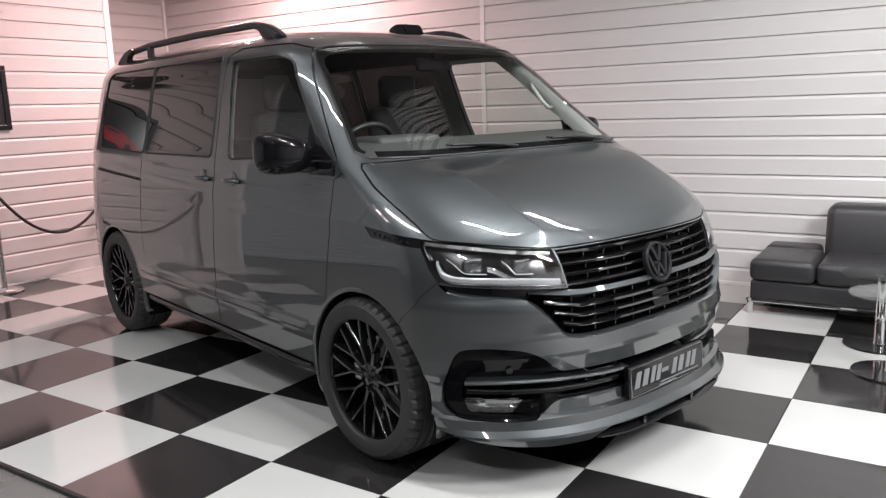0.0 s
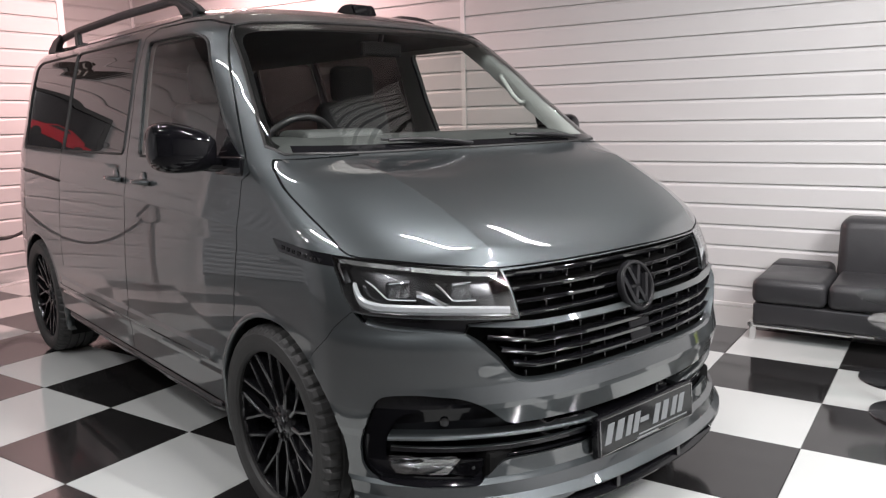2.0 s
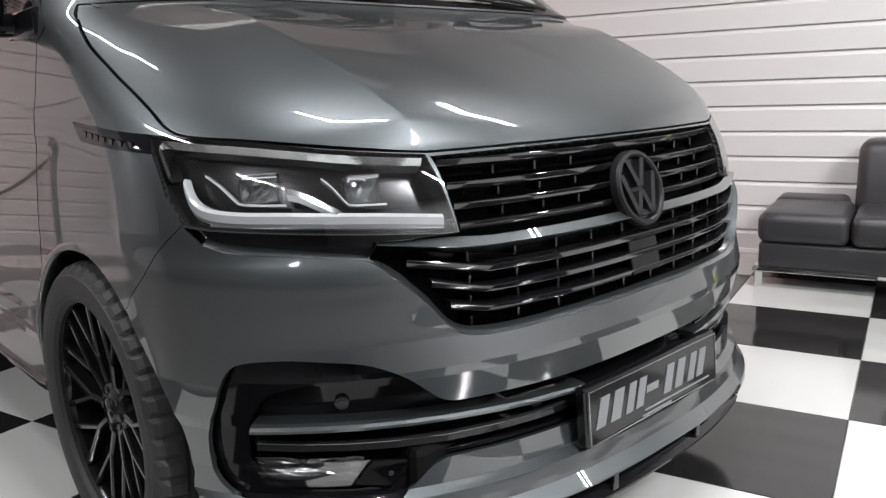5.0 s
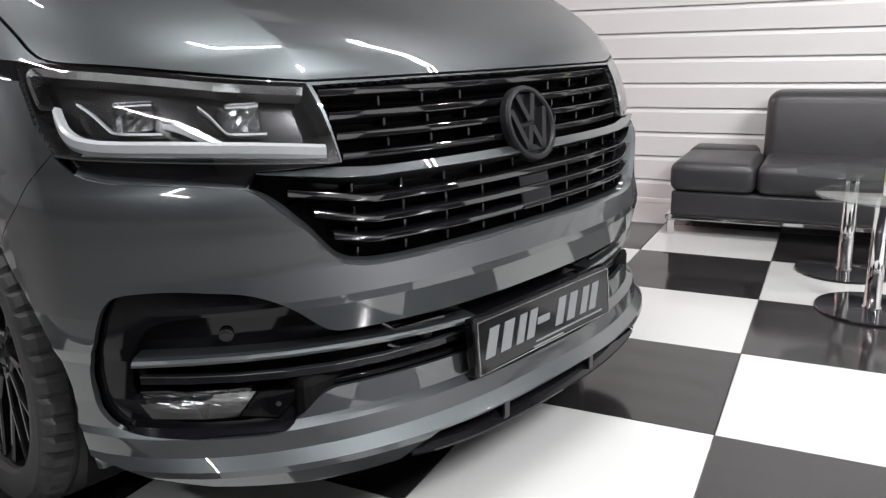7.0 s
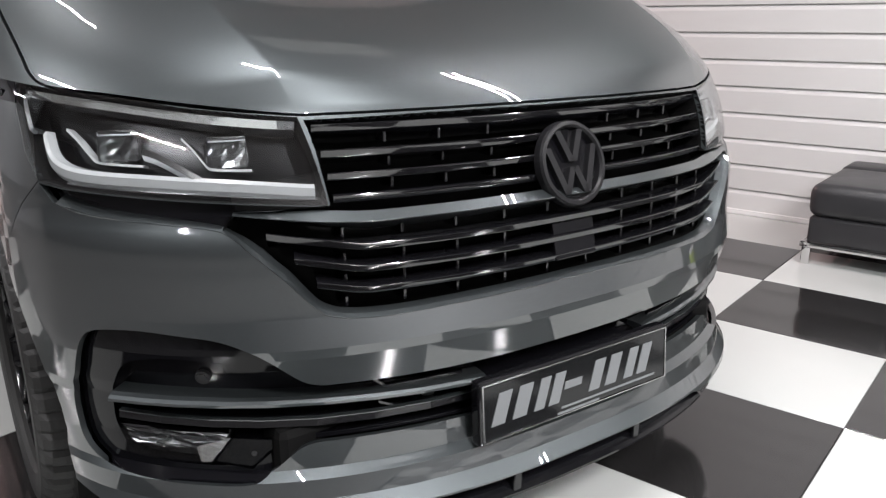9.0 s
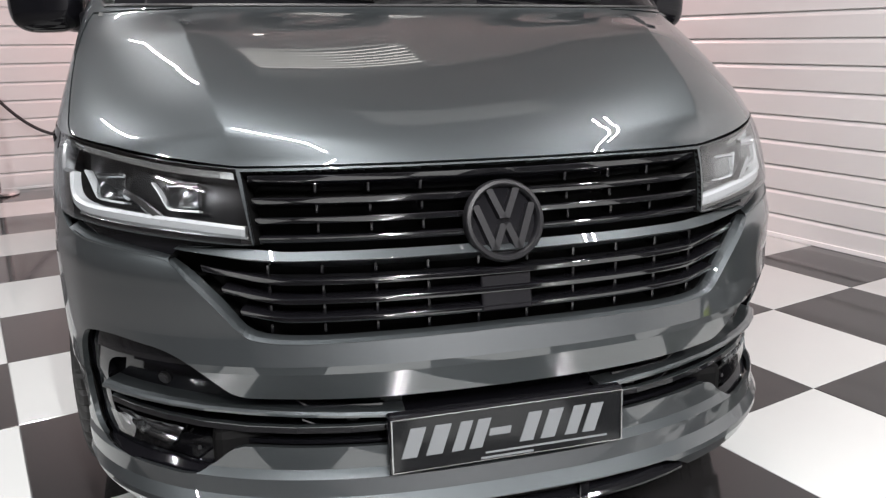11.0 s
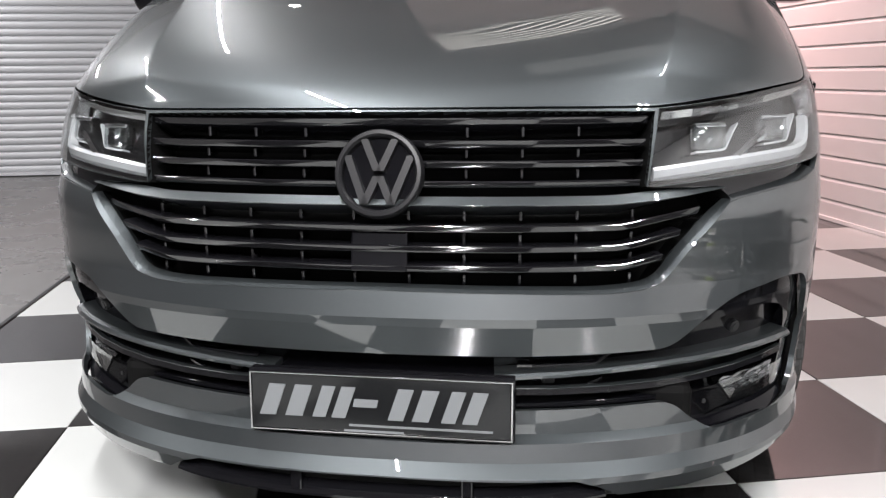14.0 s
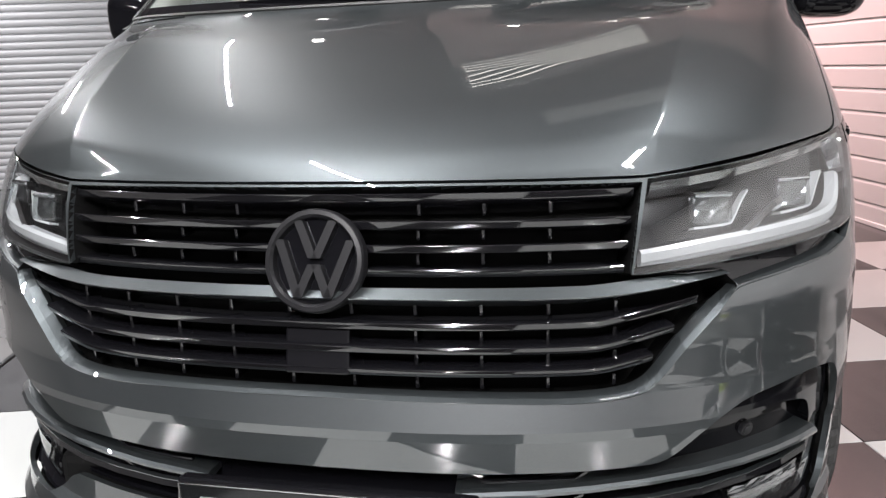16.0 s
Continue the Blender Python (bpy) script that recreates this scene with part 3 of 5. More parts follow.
def face_normal_at(f, v):
    """The body's own normal at a corner of a sheet face, taken from that face's side of any crease."""
    key = (f.index, v.index)
    if key not in NORMALS:
        c = f.calc_center_median()
        s, z = v.co.x, v.co.y
        r, rc = row_of(z), row_of(c.y)
        s += 0.01 * (c.x - s)
        r += 0.01 * (rc - r)
        ds, dr = math.copysign(2e-5, c.x - s), math.copysign(2e-4, rc - r)
        o, p, q = body_point(r, s), body_point(r, s + ds), body_point(r + dr, s)
        a = Vector([(k - m) * 1e4 for k, m in zip(p, o)])
        b = Vector([(k - m) * 1e4 for k, m in zip(q, o)])
        n = a.normalized().cross(b.normalized())
        NORMALS[key] = n.normalized() if n.length > 1e-6 else Vector((0, 0, 0))
    return NORMALS[key]


sh.faces.index_update()
sh.verts.index_update()


def region_mesh(tags, off=0.0, sides=(1, -1), skirt=0.0, heights=(0, 9)):
    """The part of the body that has these numbers, on one side or both; skirt: a rim turned inwards by that depth."""
    lay = sh.faces.layers.int["region"]
    bm = bmesh.new()
    shade = bm.loops.layers.float_vector.new("surface_normal")
    faces = [f for f in sh.faces if f[lay] in tags and heights[0] <= f.calc_center_median().y < heights[1]]
    inner = set(faces)
    for side in sides:
        made, low = {}, {}

        def at(v, depth, store):
            if v not in store:
                p = surf(v.co.x, v.co.y, depth)
                if v.co.x <= 1e-5:
                    p.x = 0
                store[v] = bm.verts.new((p.x * side, p.y, p.z))
            return store[v]

        for f in faces:
            vs = [at(v, off, made) for v in f.verts]
            face = bm.faces.new(vs if side < 0 else vs[::-1])
            own = {made[v]: face_normal_at(f, v) for v in f.verts}
            for loop in face.loops:
                n = own[loop.vert]
                loop[shade] = (n.x * side, n.y, n.z)
        if skirt:
            for f in faces:
                for e in f.edges:
                    if sum(g in inner for g in e.link_faces) == 1 and not all(v.co.x <= 1e-5 for v in e.verts):
                        a, b = e.verts
                        bm.faces.new((at(a, off, made), at(b, off, made), at(b, off - skirt, low), at(a, off - skirt, low)))
    if len(sides) == 2:
        bmesh.ops.remove_doubles(bm, verts=[v for v in bm.verts if abs(v.co.x) < 1e-5], dist=1e-5)
    bmesh.ops.recalc_face_normals(bm, faces=bm.faces[:])
    # outward: the nose looks towards -y, the flanks away from the middle
    probe = sum((f.normal.dot(Vector((f.calc_center_median().x, f.calc_center_median().y - 1.6, f.calc_center_median().z - 0.9))) * f.calc_area() for f in bm.faces))
    if probe < 0:
        bmesh.ops.reverse_faces(bm, faces=bm.faces[:])
    return bm


def panel(name, tags, mat, parent, off=0.0, sides=(1, -1), skirt=0.012, label="", heights=(0, 9)):
    return part(name, region_mesh(tags, off, sides, skirt, heights), mat, parent, label, smooth=True)


def sweep(bm, line, profile, side=1):
    """A bar along places (s, z) of the body; the profile is (height, outwards) round the bar."""
    rings = []
    for s, z in line:
        o = surf(s, z)
        n = (surf(s, z, 0.01) - o).normalized()
        ring = []
        for h, d in profile:
            p = o + Vector((0, 0, h)) + n * d
            ring.append(bm.verts.new((p.x * side, p.y, p.z)))
        rings.append(ring)
    k = len(profile)
    for a, b in zip(rings, rings[1:]):
        for j in range(k):
            bm.faces.new((a[j], a[(j + 1) % k], b[(j + 1) % k], b[j]))
    for r in (rings[0], rings[-1]):
        bm.faces.new(r)
    bmesh.ops.recalc_face_normals(bm, faces=bm.faces[:])


def full_line(x_end, zf, n=24):
    """A line from one side to the other, as (s, z, side)."""
    return [(s_front(x_end * abs(k) / n, zf(x_end * abs(k) / n)), zf(x_end * abs(k) / n), 1 if k >= 0 else -1) for k in range(-n, n + 1)]


def sweep_full(bm, x_end, zf, profile, n=24, taper=0.0):
    rings = []
    for s, z, side in full_line(x_end, zf, n):
        o = surf(s, z)
        nn = (surf(s, z, 0.01) - o).normalized()
        f = min(1.0, 0.25 + 0.75 * (x_end - o.x) / taper) if taper else 1.0
        rings.append([bm.verts.new(((o + nn * d).x * side, (o + nn * d).y, o.z + h * f + nn.z * d)) for h, d in profile])
    k = len(profile)
    for a, b in zip(rings, rings[1:]):
        for j in range(k):
            bm.faces.new((a[j], a[(j + 1) % k], b[(j + 1) % k], b[j]))
    for r in (rings[0], rings[-1]):
        bm.faces.new(r)
    bmesh.ops.recalc_face_normals(bm, faces=bm.faces[:])


van = empty("van")
tagged(van, "grey metallic van with black trim parked on the checkered floor", "van")
panel("body_shell", (BODY,), M_PAINT, van)
panel("bumper", (BUMPER,), M_PAINT, van, off=0.0005)
panel("bonnet", (HOOD,), M_PAINT, van)
panel("windscreen", (SCREEN,), M_SCREEN, van, skirt=0.0, label="clear green-tinted windscreen").visible_shadow = False
doors = {}
for side in (1, -1):
    doors[side, "front"] = panel("front_door", (DOOR_F,), M_PAINT, van, sides=(side,), label="grey painted front door")
    doors[side, "slide"] = panel("sliding_door", (DOOR_S,), M_PAINT, van, sides=(side,), label="grey painted sliding door")
    panel("front_window", (WIN_F,), M_FRONTGLASS, doors[side, "front"], off=-0.003, sides=(side,), skirt=0.0).visible_shadow = False
    panel("sliding_door_window", (WIN_S,), M_PRIVACY, doors[side, "slide"], off=-0.001, sides=(side,), skirt=0.0, label="dark privacy glass")
    panel("rear_side_window", (WIN_Q,), M_PRIVACY, van, off=-0.001, sides=(side,), skirt=0.0, label="dark privacy glass")
    panel("side_badge_strip", (STRIP,), M_BLACK, van, off=0.002, sides=(side,), skirt=0.01, label="gloss black strip on the wing")
    panel("brow_panel", (BROW,), M_BLACK, van, off=-0.022, sides=(side,), skirt=0.02, label="gloss black panel under the headlamp")
panel("bumper_insert", (BLACK,), M_INSERT, van, off=-0.02, skirt=0.035, label="gloss black insert framing the fog lamps")
panel("intake_back", (INTAKE,), M_INSERT, van, off=-0.045, skirt=0.0, label="dark lower air intake")
panel("grille_back", (GRILLE,), M_DARK, van, off=-0.085, skirt=0.0)
# added black sheet that gives the shut lines their shade, leaving the glass free
panel("gap_shade_sheet", (BODY, DOOR_F, DOOR_S, BUMPER, HOOD, GAP, STRIP, BROW), M_DARK, van, off=-0.030, skirt=0.0, heights=(0, 1.27))
for side in (1, -1):
    bm = region_mesh((BODY, DOOR_F, DOOR_S, GAP), -0.030, (side,), 0.0, (1.27, 1.80))
    left_over = set(bm.faces)
    while left_over:
        island, todo = set(), [left_over.pop()]
        while todo:
            f = todo.pop()
            island.add(f)
            for e in f.edges:
                for g in e.link_faces:
                    if g in left_over:
                        left_over.remove(g)
                        todo.append(g)
        if len(island) < 6:
            continue
        piece = bmesh.new()
        seen = {v: piece.verts.new(v.co) for v in {v for f in island for v in f.verts}}
        for f in island:
            piece.faces.new([seen[v] for v in f.verts])
        part("pillar_trim", piece, M_CABIN, van, "pale grey pillar trim", smooth=True)
    bm.free()
panel("headlining", (BODY, DOOR_F, DOOR_S, GAP), M_LINING, van, off=-0.030, skirt=0.0, heights=(1.80, 9), label="dark grey headlining")

def rim_of(tag, off, depth, mat, name, sides=(1, -1), label=""):
    """The inward wall round a region, with no face across it."""
    lay = sh.faces.layers.int["region"]
    bm = bmesh.new()
    faces = [f for f in sh.faces if f[lay] == tag]
    inner = set(faces)
    for side in sides:
        for f in faces:
            for e in f.edges:
                if sum(g in inner for g in e.link_faces) == 1 and not all(v.co.x <= 1e-5 for v in e.verts):
                    pts = [surf(v.co.x, v.co.y, o) for v, o in ((e.verts[0], off), (e.verts[1], off), (e.verts[1], off - depth), (e.verts[0], off - depth))]
                    bm.faces.new([bm.verts.new((p.x * side, p.y, p.z)) for p in pts])
    bmesh.ops.remove_doubles(bm, verts=bm.verts[:], dist=1e-5)
    return part(name, bm, mat, van, label)


rim_of(GRILLE, -0.001, 0.085, M_DARK, "grille_surround")
rim_of(INTAKE, -0.02, 0.044, M_INSERT, "intake_surround")
for side in (1, -1):
    rim_of(LAMP, -0.001, 0.075, M_DARK, "headlamp_surround", (side,))

edge = [(0.0, 0.611), (0.14, 0.610), (0.28, 0.6085), (0.42, 0.606), (0.49, 0.609), (0.532, 0.618), (0.556, 0.638), (0.592, 0.682), (0.640, 0.733), (0.668, 0.764), (0.690, 0.773), (0.730, 0.7785), (0.770, 0.783), (0.810, 0.787), (0.843, 0.791), (0.868, 0.798), (0.884, 0.807)]
for side in (1, -1):
    bm = bmesh.new()
    sweep(bm, [(s_front(x, z), z) for x, z in smooth_line(edge, 3)], [(0.0, 0.0015), (0.008, -0.010), (0.017, -0.028), (0.010, -0.040), (-0.004, -0.02), (-0.004, -0.001)], side)
    part("grille_edge", bm, M_PAINT, van, "grey painted ledge round the grille and headlamp", smooth=False)

# ---- grille ----
SLAT = [(0.0085, -0.040), (0.0072, -0.0130), (0.0064, -0.0106), (0.0048, -0.0098), (-0.0045, -0.0126), (-0.0060, -0.0136), (-0.0068, -0.016), (-0.0070, -0.062), (0.0090, -0.062)]
for z in (0.934, 0.890, 0.851, 0.812):
    bm = bmesh.new()
    sweep_full(bm, 0.512 - 0.11 * (0.94 - z), lambda x, z=z: z, SLAT)
    part("grille_slat", bm, M_SLAT, van, smooth=True).data.set_sharp_from_angle(angle=radians(24))
for z, end in ((0.731, 0.615), (0.691, 0.578), (0.652, 0.545)):
    bm = bmesh.new()
    sweep_full(bm, end, lambda x, z=z: z + max(0, x - 0.465) * 0.21, SLAT)
    part("grille_slat", bm, M_SLAT, van, smooth=True).data.set_sharp_from_angle(angle=radians(24))
bm = bmesh.new()
sweep_full(bm, 0.655, lambda x: 0.782 + 0.075 * max(0, x - 0.45), [(0.0125, -0.014), (0.0118, -0.0095), (-0.0128, 0.0125), (-0.0142, 0.0118), (-0.0148, 0.008), (-0.013, -0.04), (0.012, -0.04)], taper=0.13)
part("grille_bar", bm, M_PAINT, van, label="grey painted bar across the grille", smooth=True).data.set_sharp_from_angle(angle=radians(24))
RIB_ROWS = ((0.910, 0.015, 0.49), (0.8695, 0.0135, 0.49), (0.8305, 0.0135, 0.49), (0.755, 0.015, 0.60), (0.7105, 0.0135, 0.56), (0.671, 0.0135, 0.53), (0.630, 0.014, 0.50))
for zc, h, reach in RIB_ROWS:
    for x in [sx * (0.055 + 0.110 * k) for k in range(6) for sx in (1, -1)]:
        if abs(x) > reach or (zc > 0.76 and abs(x) < 0.10) or (0.64 < zc < 0.73 and abs(x) < 0.06):
            continue
        bm = bmesh.new()
        p = surf(s_front(abs(x), zc), zc, -0.046)
        box(bm, (math.copysign(p.x, x) - 0.0036, p.y - 0.010, zc - h), (math.copysign(p.x, x) + 0.0036, p.y + 0.03, zc + h * 0.45), 0.0025, segments=2)
        part("grille_rib", bm, M_SLAT, van)
bm = bmesh.new()
box(bm, (-0.056, -0.806, 0.645), (0.056, -0.73, 0.722), 0.004)
for v in bm.verts:
    v.co.y += 0.22 * (v.co.z - 0.645)
part("radar_cover", bm, M_INSERT, van, label="square black radar cover")

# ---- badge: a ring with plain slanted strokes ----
badge = part("badge", (lambda b: (lathe(b, [(0.068, -0.010), (0.070, -0.004), (0.072, 0.006), (0.076, 0.011), (0.083, 0.010), (0.086, 0.004), (0.087, -0.012), (0.068, -0.012), (0.068, -0.010)], seg=48), b)[1])(bmesh.new()), M_BADGE, van, "round satin black badge", smooth=False)
badge.matrix_basis = Matrix.Translation((0, -0.777, 0.832)) @ Matrix.Rotation(radians(90 - 17), 4, "X")


bm = bmesh.new()
cyl(bm, (0, 0, -0.012), (0, 0, -0.005), 0.069, 0.069, 40)
part("badge_disc", bm, M_INSERT, badge, "gloss black disc")


def stroke(bm, a, b, w, z0=-0.005, z1=0.007):
    a, b = Vector(a), Vector(b)
    lo = [bm.verts.new((p[0] + o, p[1], z0)) for p, o in ((a, -w), (a, w), (b, w), (b, -w))]
    hi = [bm.verts.new((p[0] + o * 0.8, p[1], z1)) for p, o in ((a, -w), (a, w), (b, w), (b, -w))]
    bm.faces.new(lo[::-1])
    bm.faces.new(hi)
    for k in range(4):
        bm.faces.new((lo[k], lo[(k + 1) % 4], hi[(k + 1) % 4], hi[k]))


for a, b in (((-0.030, 0.066), (-0.003, 0.004)), ((0.030, 0.066), (0.003, 0.004)), ((-0.062, 0.034), (-0.026, -0.060)), ((0.062, 0.034), (0.026, -0.060)), ((-0.003, -0.006), (-0.026, -0.060)), ((0.003, -0.006), (0.026, -0.060))):
    bm = bmesh.new()
    stroke(bm, a, b, 0.0095)
    part("stroke", bm, M_BADGE, badge)

# ---- number plate: plain bars in place of the writing ----
holder = part("plate_holder", (lambda b: (box(b, (-0.268, -0.006, -0.066), (0.268, 0.024, 0.066), 0.006), b)[1])(bmesh.new()), M_BLACK, van, "black plate holder")
holder.matrix_basis = pose(0, -0.829, 0.381, -4, 0, 0)
bm = bmesh.new()
box(bm, (-0.260, -0.009, -0.057), (0.260, -0.004, 0.057), 0.002)
part("plate", bm, M_PLATE, holder, "gloss black plate with silver bars")
bm = bmesh.new()
for a, b in (((-0.262, 0.0575), (0.262, 0.0595)), ((-0.262, -0.0595), (0.262, -0.0575)), ((-0.2635, -0.0595), (-0.2605, 0.0595)), ((0.2605, -0.0595), (0.2635, 0.0595))):
    box(bm, (a[0], -0.0105, a[1]), (b[0], -0.004, b[1]))
part("plate_edge", bm, M_STEEL, holder)


def plate_bar(points):
    bm = bmesh.new()
    prism(bm, points, -0.0108, -0.0085)
    bmesh.ops.recalc_face_normals(bm, faces=bm.faces[:])
    part("plate_bar", bm, M_PLATEGREY, holder)


for x, w in ((-0.190, 0.046), (-0.093, 0.034), (0.068, 0.042), (0.168, 0.036)):
    for dx, k in ((-w, 0.55), (w * 0.15, 0.60)):
        plate_bar([(x + dx - 0.008, -0.028), (x + dx + w * k, -0.028), (x + dx + w * k + 0.022, 0.036), (x + dx + 0.014, 0.036)])
plate_bar([(-0.052, -0.004), (-0.004, -0.004), (0.000, 0.012), (-0.048, 0.012)])
plate_bar([(-0.06, -0.044), (0.225, -0.044), (0.226, -0.040), (-0.059, -0.040)])
plate_bar([(-0.07, -0.0555), (0.05, -0.0555), (0.05, -0.051), (-0.07, -0.051)])

# ---- lower front ----
for side in (1, -1):
    bm = bmesh.new()
    line = [(s_front(x, z), z) for x, z in ((0.225, 0.434), (0.36, 0.441), (0.45, 0.446), (0.54, 0.450), (0.63, 0.453), (0.70, 0.455), (0.76, 0.456), (0.81, 0.455), (0.852, 0.452))]
    sweep(bm, line, [(0.0085, -0.012), (0.0065, -0.003), (0.002, 0.002), (-0.003, 0.002), (-0.0065, -0.003), (-0.0085, -0.012), (-0.006, -0.045), (0.006, -0.045)], side)
    part("intake_blade", bm, M_PAINT, van, "grey blade across the lower intake", smooth=False)
    bm = bmesh.new()
    line = [(s_front(x, z), z) for x, z in ((0.225, 0.398), (0.34, 0.398), (0.45, 0.399), (0.55, 0.401), (0.64, 0.405), (0.72, 0.409), (0.79, 0.412), (0.846, 0.413))]
    sweep(bm, line, [(0.009, -0.020), (0.007, -0.013), (-0.005, -0.011), (-0.010, -0.017), (-0.011, -0.046), (0.009, -0.046)], side)
    part("intake_slat", bm, M_BLACK, van)
    bm = bmesh.new()
    sweep(bm, [(s, z + 0.009) for s, z in line], [(0.002, -0.020), (0.0008, -0.012), (-0.0012, -0.012), (-0.002, -0.020)], side)
    part("slat_edge", bm, M_PAINT, van, "thin grey edge of the intake slat")
    # angled webs that carry the centre of the intake
    for x0, z0, x1, z1 in ((0.455, 0.474, 0.425, 0.452), (0.440, 0.422, 0.405, 0.406)):
        bm = bmesh.new()
        sweep(bm, [(s_front(x0 + (x1 - x0) * k / 3, z0 + (z1 - z0) * k / 3), z0 + (z1 - z0) * k / 3) for k in range(4)] + [(s_front(0.300, z1), z1), (s_front(0.270, z1), z1)], [(0.003, -0.030), (0.002, -0.022), (-0.003, -0.022), (-0.004, -0.030)], side)
        part("intake_web", bm, M_SLAT, van)
    # parking sensors
    for x, z, o in ((0.735, 0.487, -0.041), (0.335, 0.415, -0.038)):
        p, q = surf(s_front(x, z), z, o - 0.03), surf(s_front(x, z), z, o + 0.004)
        bm = bmesh.new()
        cyl(bm, (p.x * side, p.y, p.z), (q.x * side, q.y, q.z), 0.015, 0.0135, 20)
        q2, q3 = surf(s_front(x, z), z, o + 0.003), surf(s_front(x, z), z, o + 0.007)
        cyl(bm, (q2.x * side, q2.y, q2.z), (q3.x * side, q3.y, q3.z), 0.0095, 0.009, 20)
        part("parking_sensor", bm, M_SATIN, van)


def sheet_patch(points, off, side, mat, name, parent, label="", n=10, thick=0.0, jitter=0.0):
    """A curved panel over four corners (x, z) of the nose, set off from the surface."""
    a, b, c, d = (Vector(p).to_2d() for p in points)
    bm = bmesh.new()
    g = []
    for j in range(n + 1):
        row = []
        for k in range(n + 1):
            u, v = k / n, j / n
            p = (a * (1 - u) + b * u) * (1 - v) + (d * (1 - u) + c * u) * v
            q = surf(s_front(p.x, p.y), p.y, off + random.uniform(-jitter, jitter))
            row.append(bm.verts.new((q.x * side, q.y, q.z)))
        g.append(row)
    for r1, r2 in zip(g, g[1:]):
        for k in range(n):
            bm.faces.new((r1[k], r1[k + 1], r2[k + 1], r2[k]) if side < 0 else (r1[k], r2[k], r2[k + 1], r1[k + 1]))
    if thick:
        bmesh.ops.solidify(bm, geom=bm.faces[:], thickness=thick)
    bmesh.ops.recalc_face_normals(bm, faces=bm.faces[:])
    return part(name, bm, mat, parent, label, smooth=not jitter)


for side in (1, -1):
    fog = sheet_patch([(0.855, 0.386), (0.688, 0.381), (0.722, 0.334), (0.836, 0.338)], -0.036, side, M_LAMPIN, "fog_lamp", van, "fog lamp with a clear lens")
    sheet_patch([(0.855, 0.386), (0.688, 0.381), (0.722, 0.334), (0.836, 0.338)], -0.010, side, M_LENS, "lens", fog, "clear lens")
    sheet_patch([(0.688, 0.382), (0.600, 0.376), (0.660, 0.320), (0.722, 0.334)], -0.012, side, M_INSERT, "fog_plate", van, thick=0.004)
    p = surf(s_front(0.79, 0.362), 0.362, -0.030)
    bm = bmesh.new()
    bmesh.ops.create_uvsphere(bm, u_segments=16, v_segments=10, radius=0.020, matrix=Matrix.Translation((p.x * side, p.y, p.z)))
    part("bulb", bm, M_LENS, fog)
    sheet_patch([(0.852, 0.385), (0.694, 0.381), (0.712, 0.349), (0.846, 0.353)], -0.026, side, M_BOWL, "reflector", fog, "faceted dim reflector", n=9, jitter=0.0035)
    p, q = surf(s_front(0.655, 0.350), 0.350, -0.014), surf(s_front(0.655, 0.350), 0.350, -0.0105)
    bm = bmesh.new()
    cyl(bm, (p.x * side, p.y, p.z), (q.x * side, q.y, q.z), 0.0055, 0.005, 14)
    part("plug", bm, M_SATIN, van)

# black splitter under the lip with two brackets
bm = bmesh.new()
sweep_full(bm, 0.445, lambda x: 0.190 + 0.02 * (x / 0.445) ** 4, [(0.010, -0.05), (0.004, -0.004), (0.001, 0.003), (-0.004, 0.003), (-0.008, -0.002), (-0.008, -0.05)])
part("splitter", bm, M_BLACK, van, "gloss black front splitter")
bm = bmesh.new()
sweep_full(bm, 0.42, lambda x: 0.222, [(0.016, -0.045), (0.016, -0.040), (-0.03, -0.040), (-0.03, -0.045)])
part("splitter_back", bm, M_DARK, van)
for x in (-0.175, 0.175):
    bm = bmesh.new()
    box(bm, (x - 0.012, -0.846, 0.190), (x + 0.012, -0.80, 0.244), 0.004)
    part("splitter_bracket", bm, M_BLACK, van)

# ---- headlamps ----
def strip(bm, points, profile, side):
    sweep(bm, [(s_front(x, z), z) for x, z in smooth_line(list(points), 4)], profile, side)


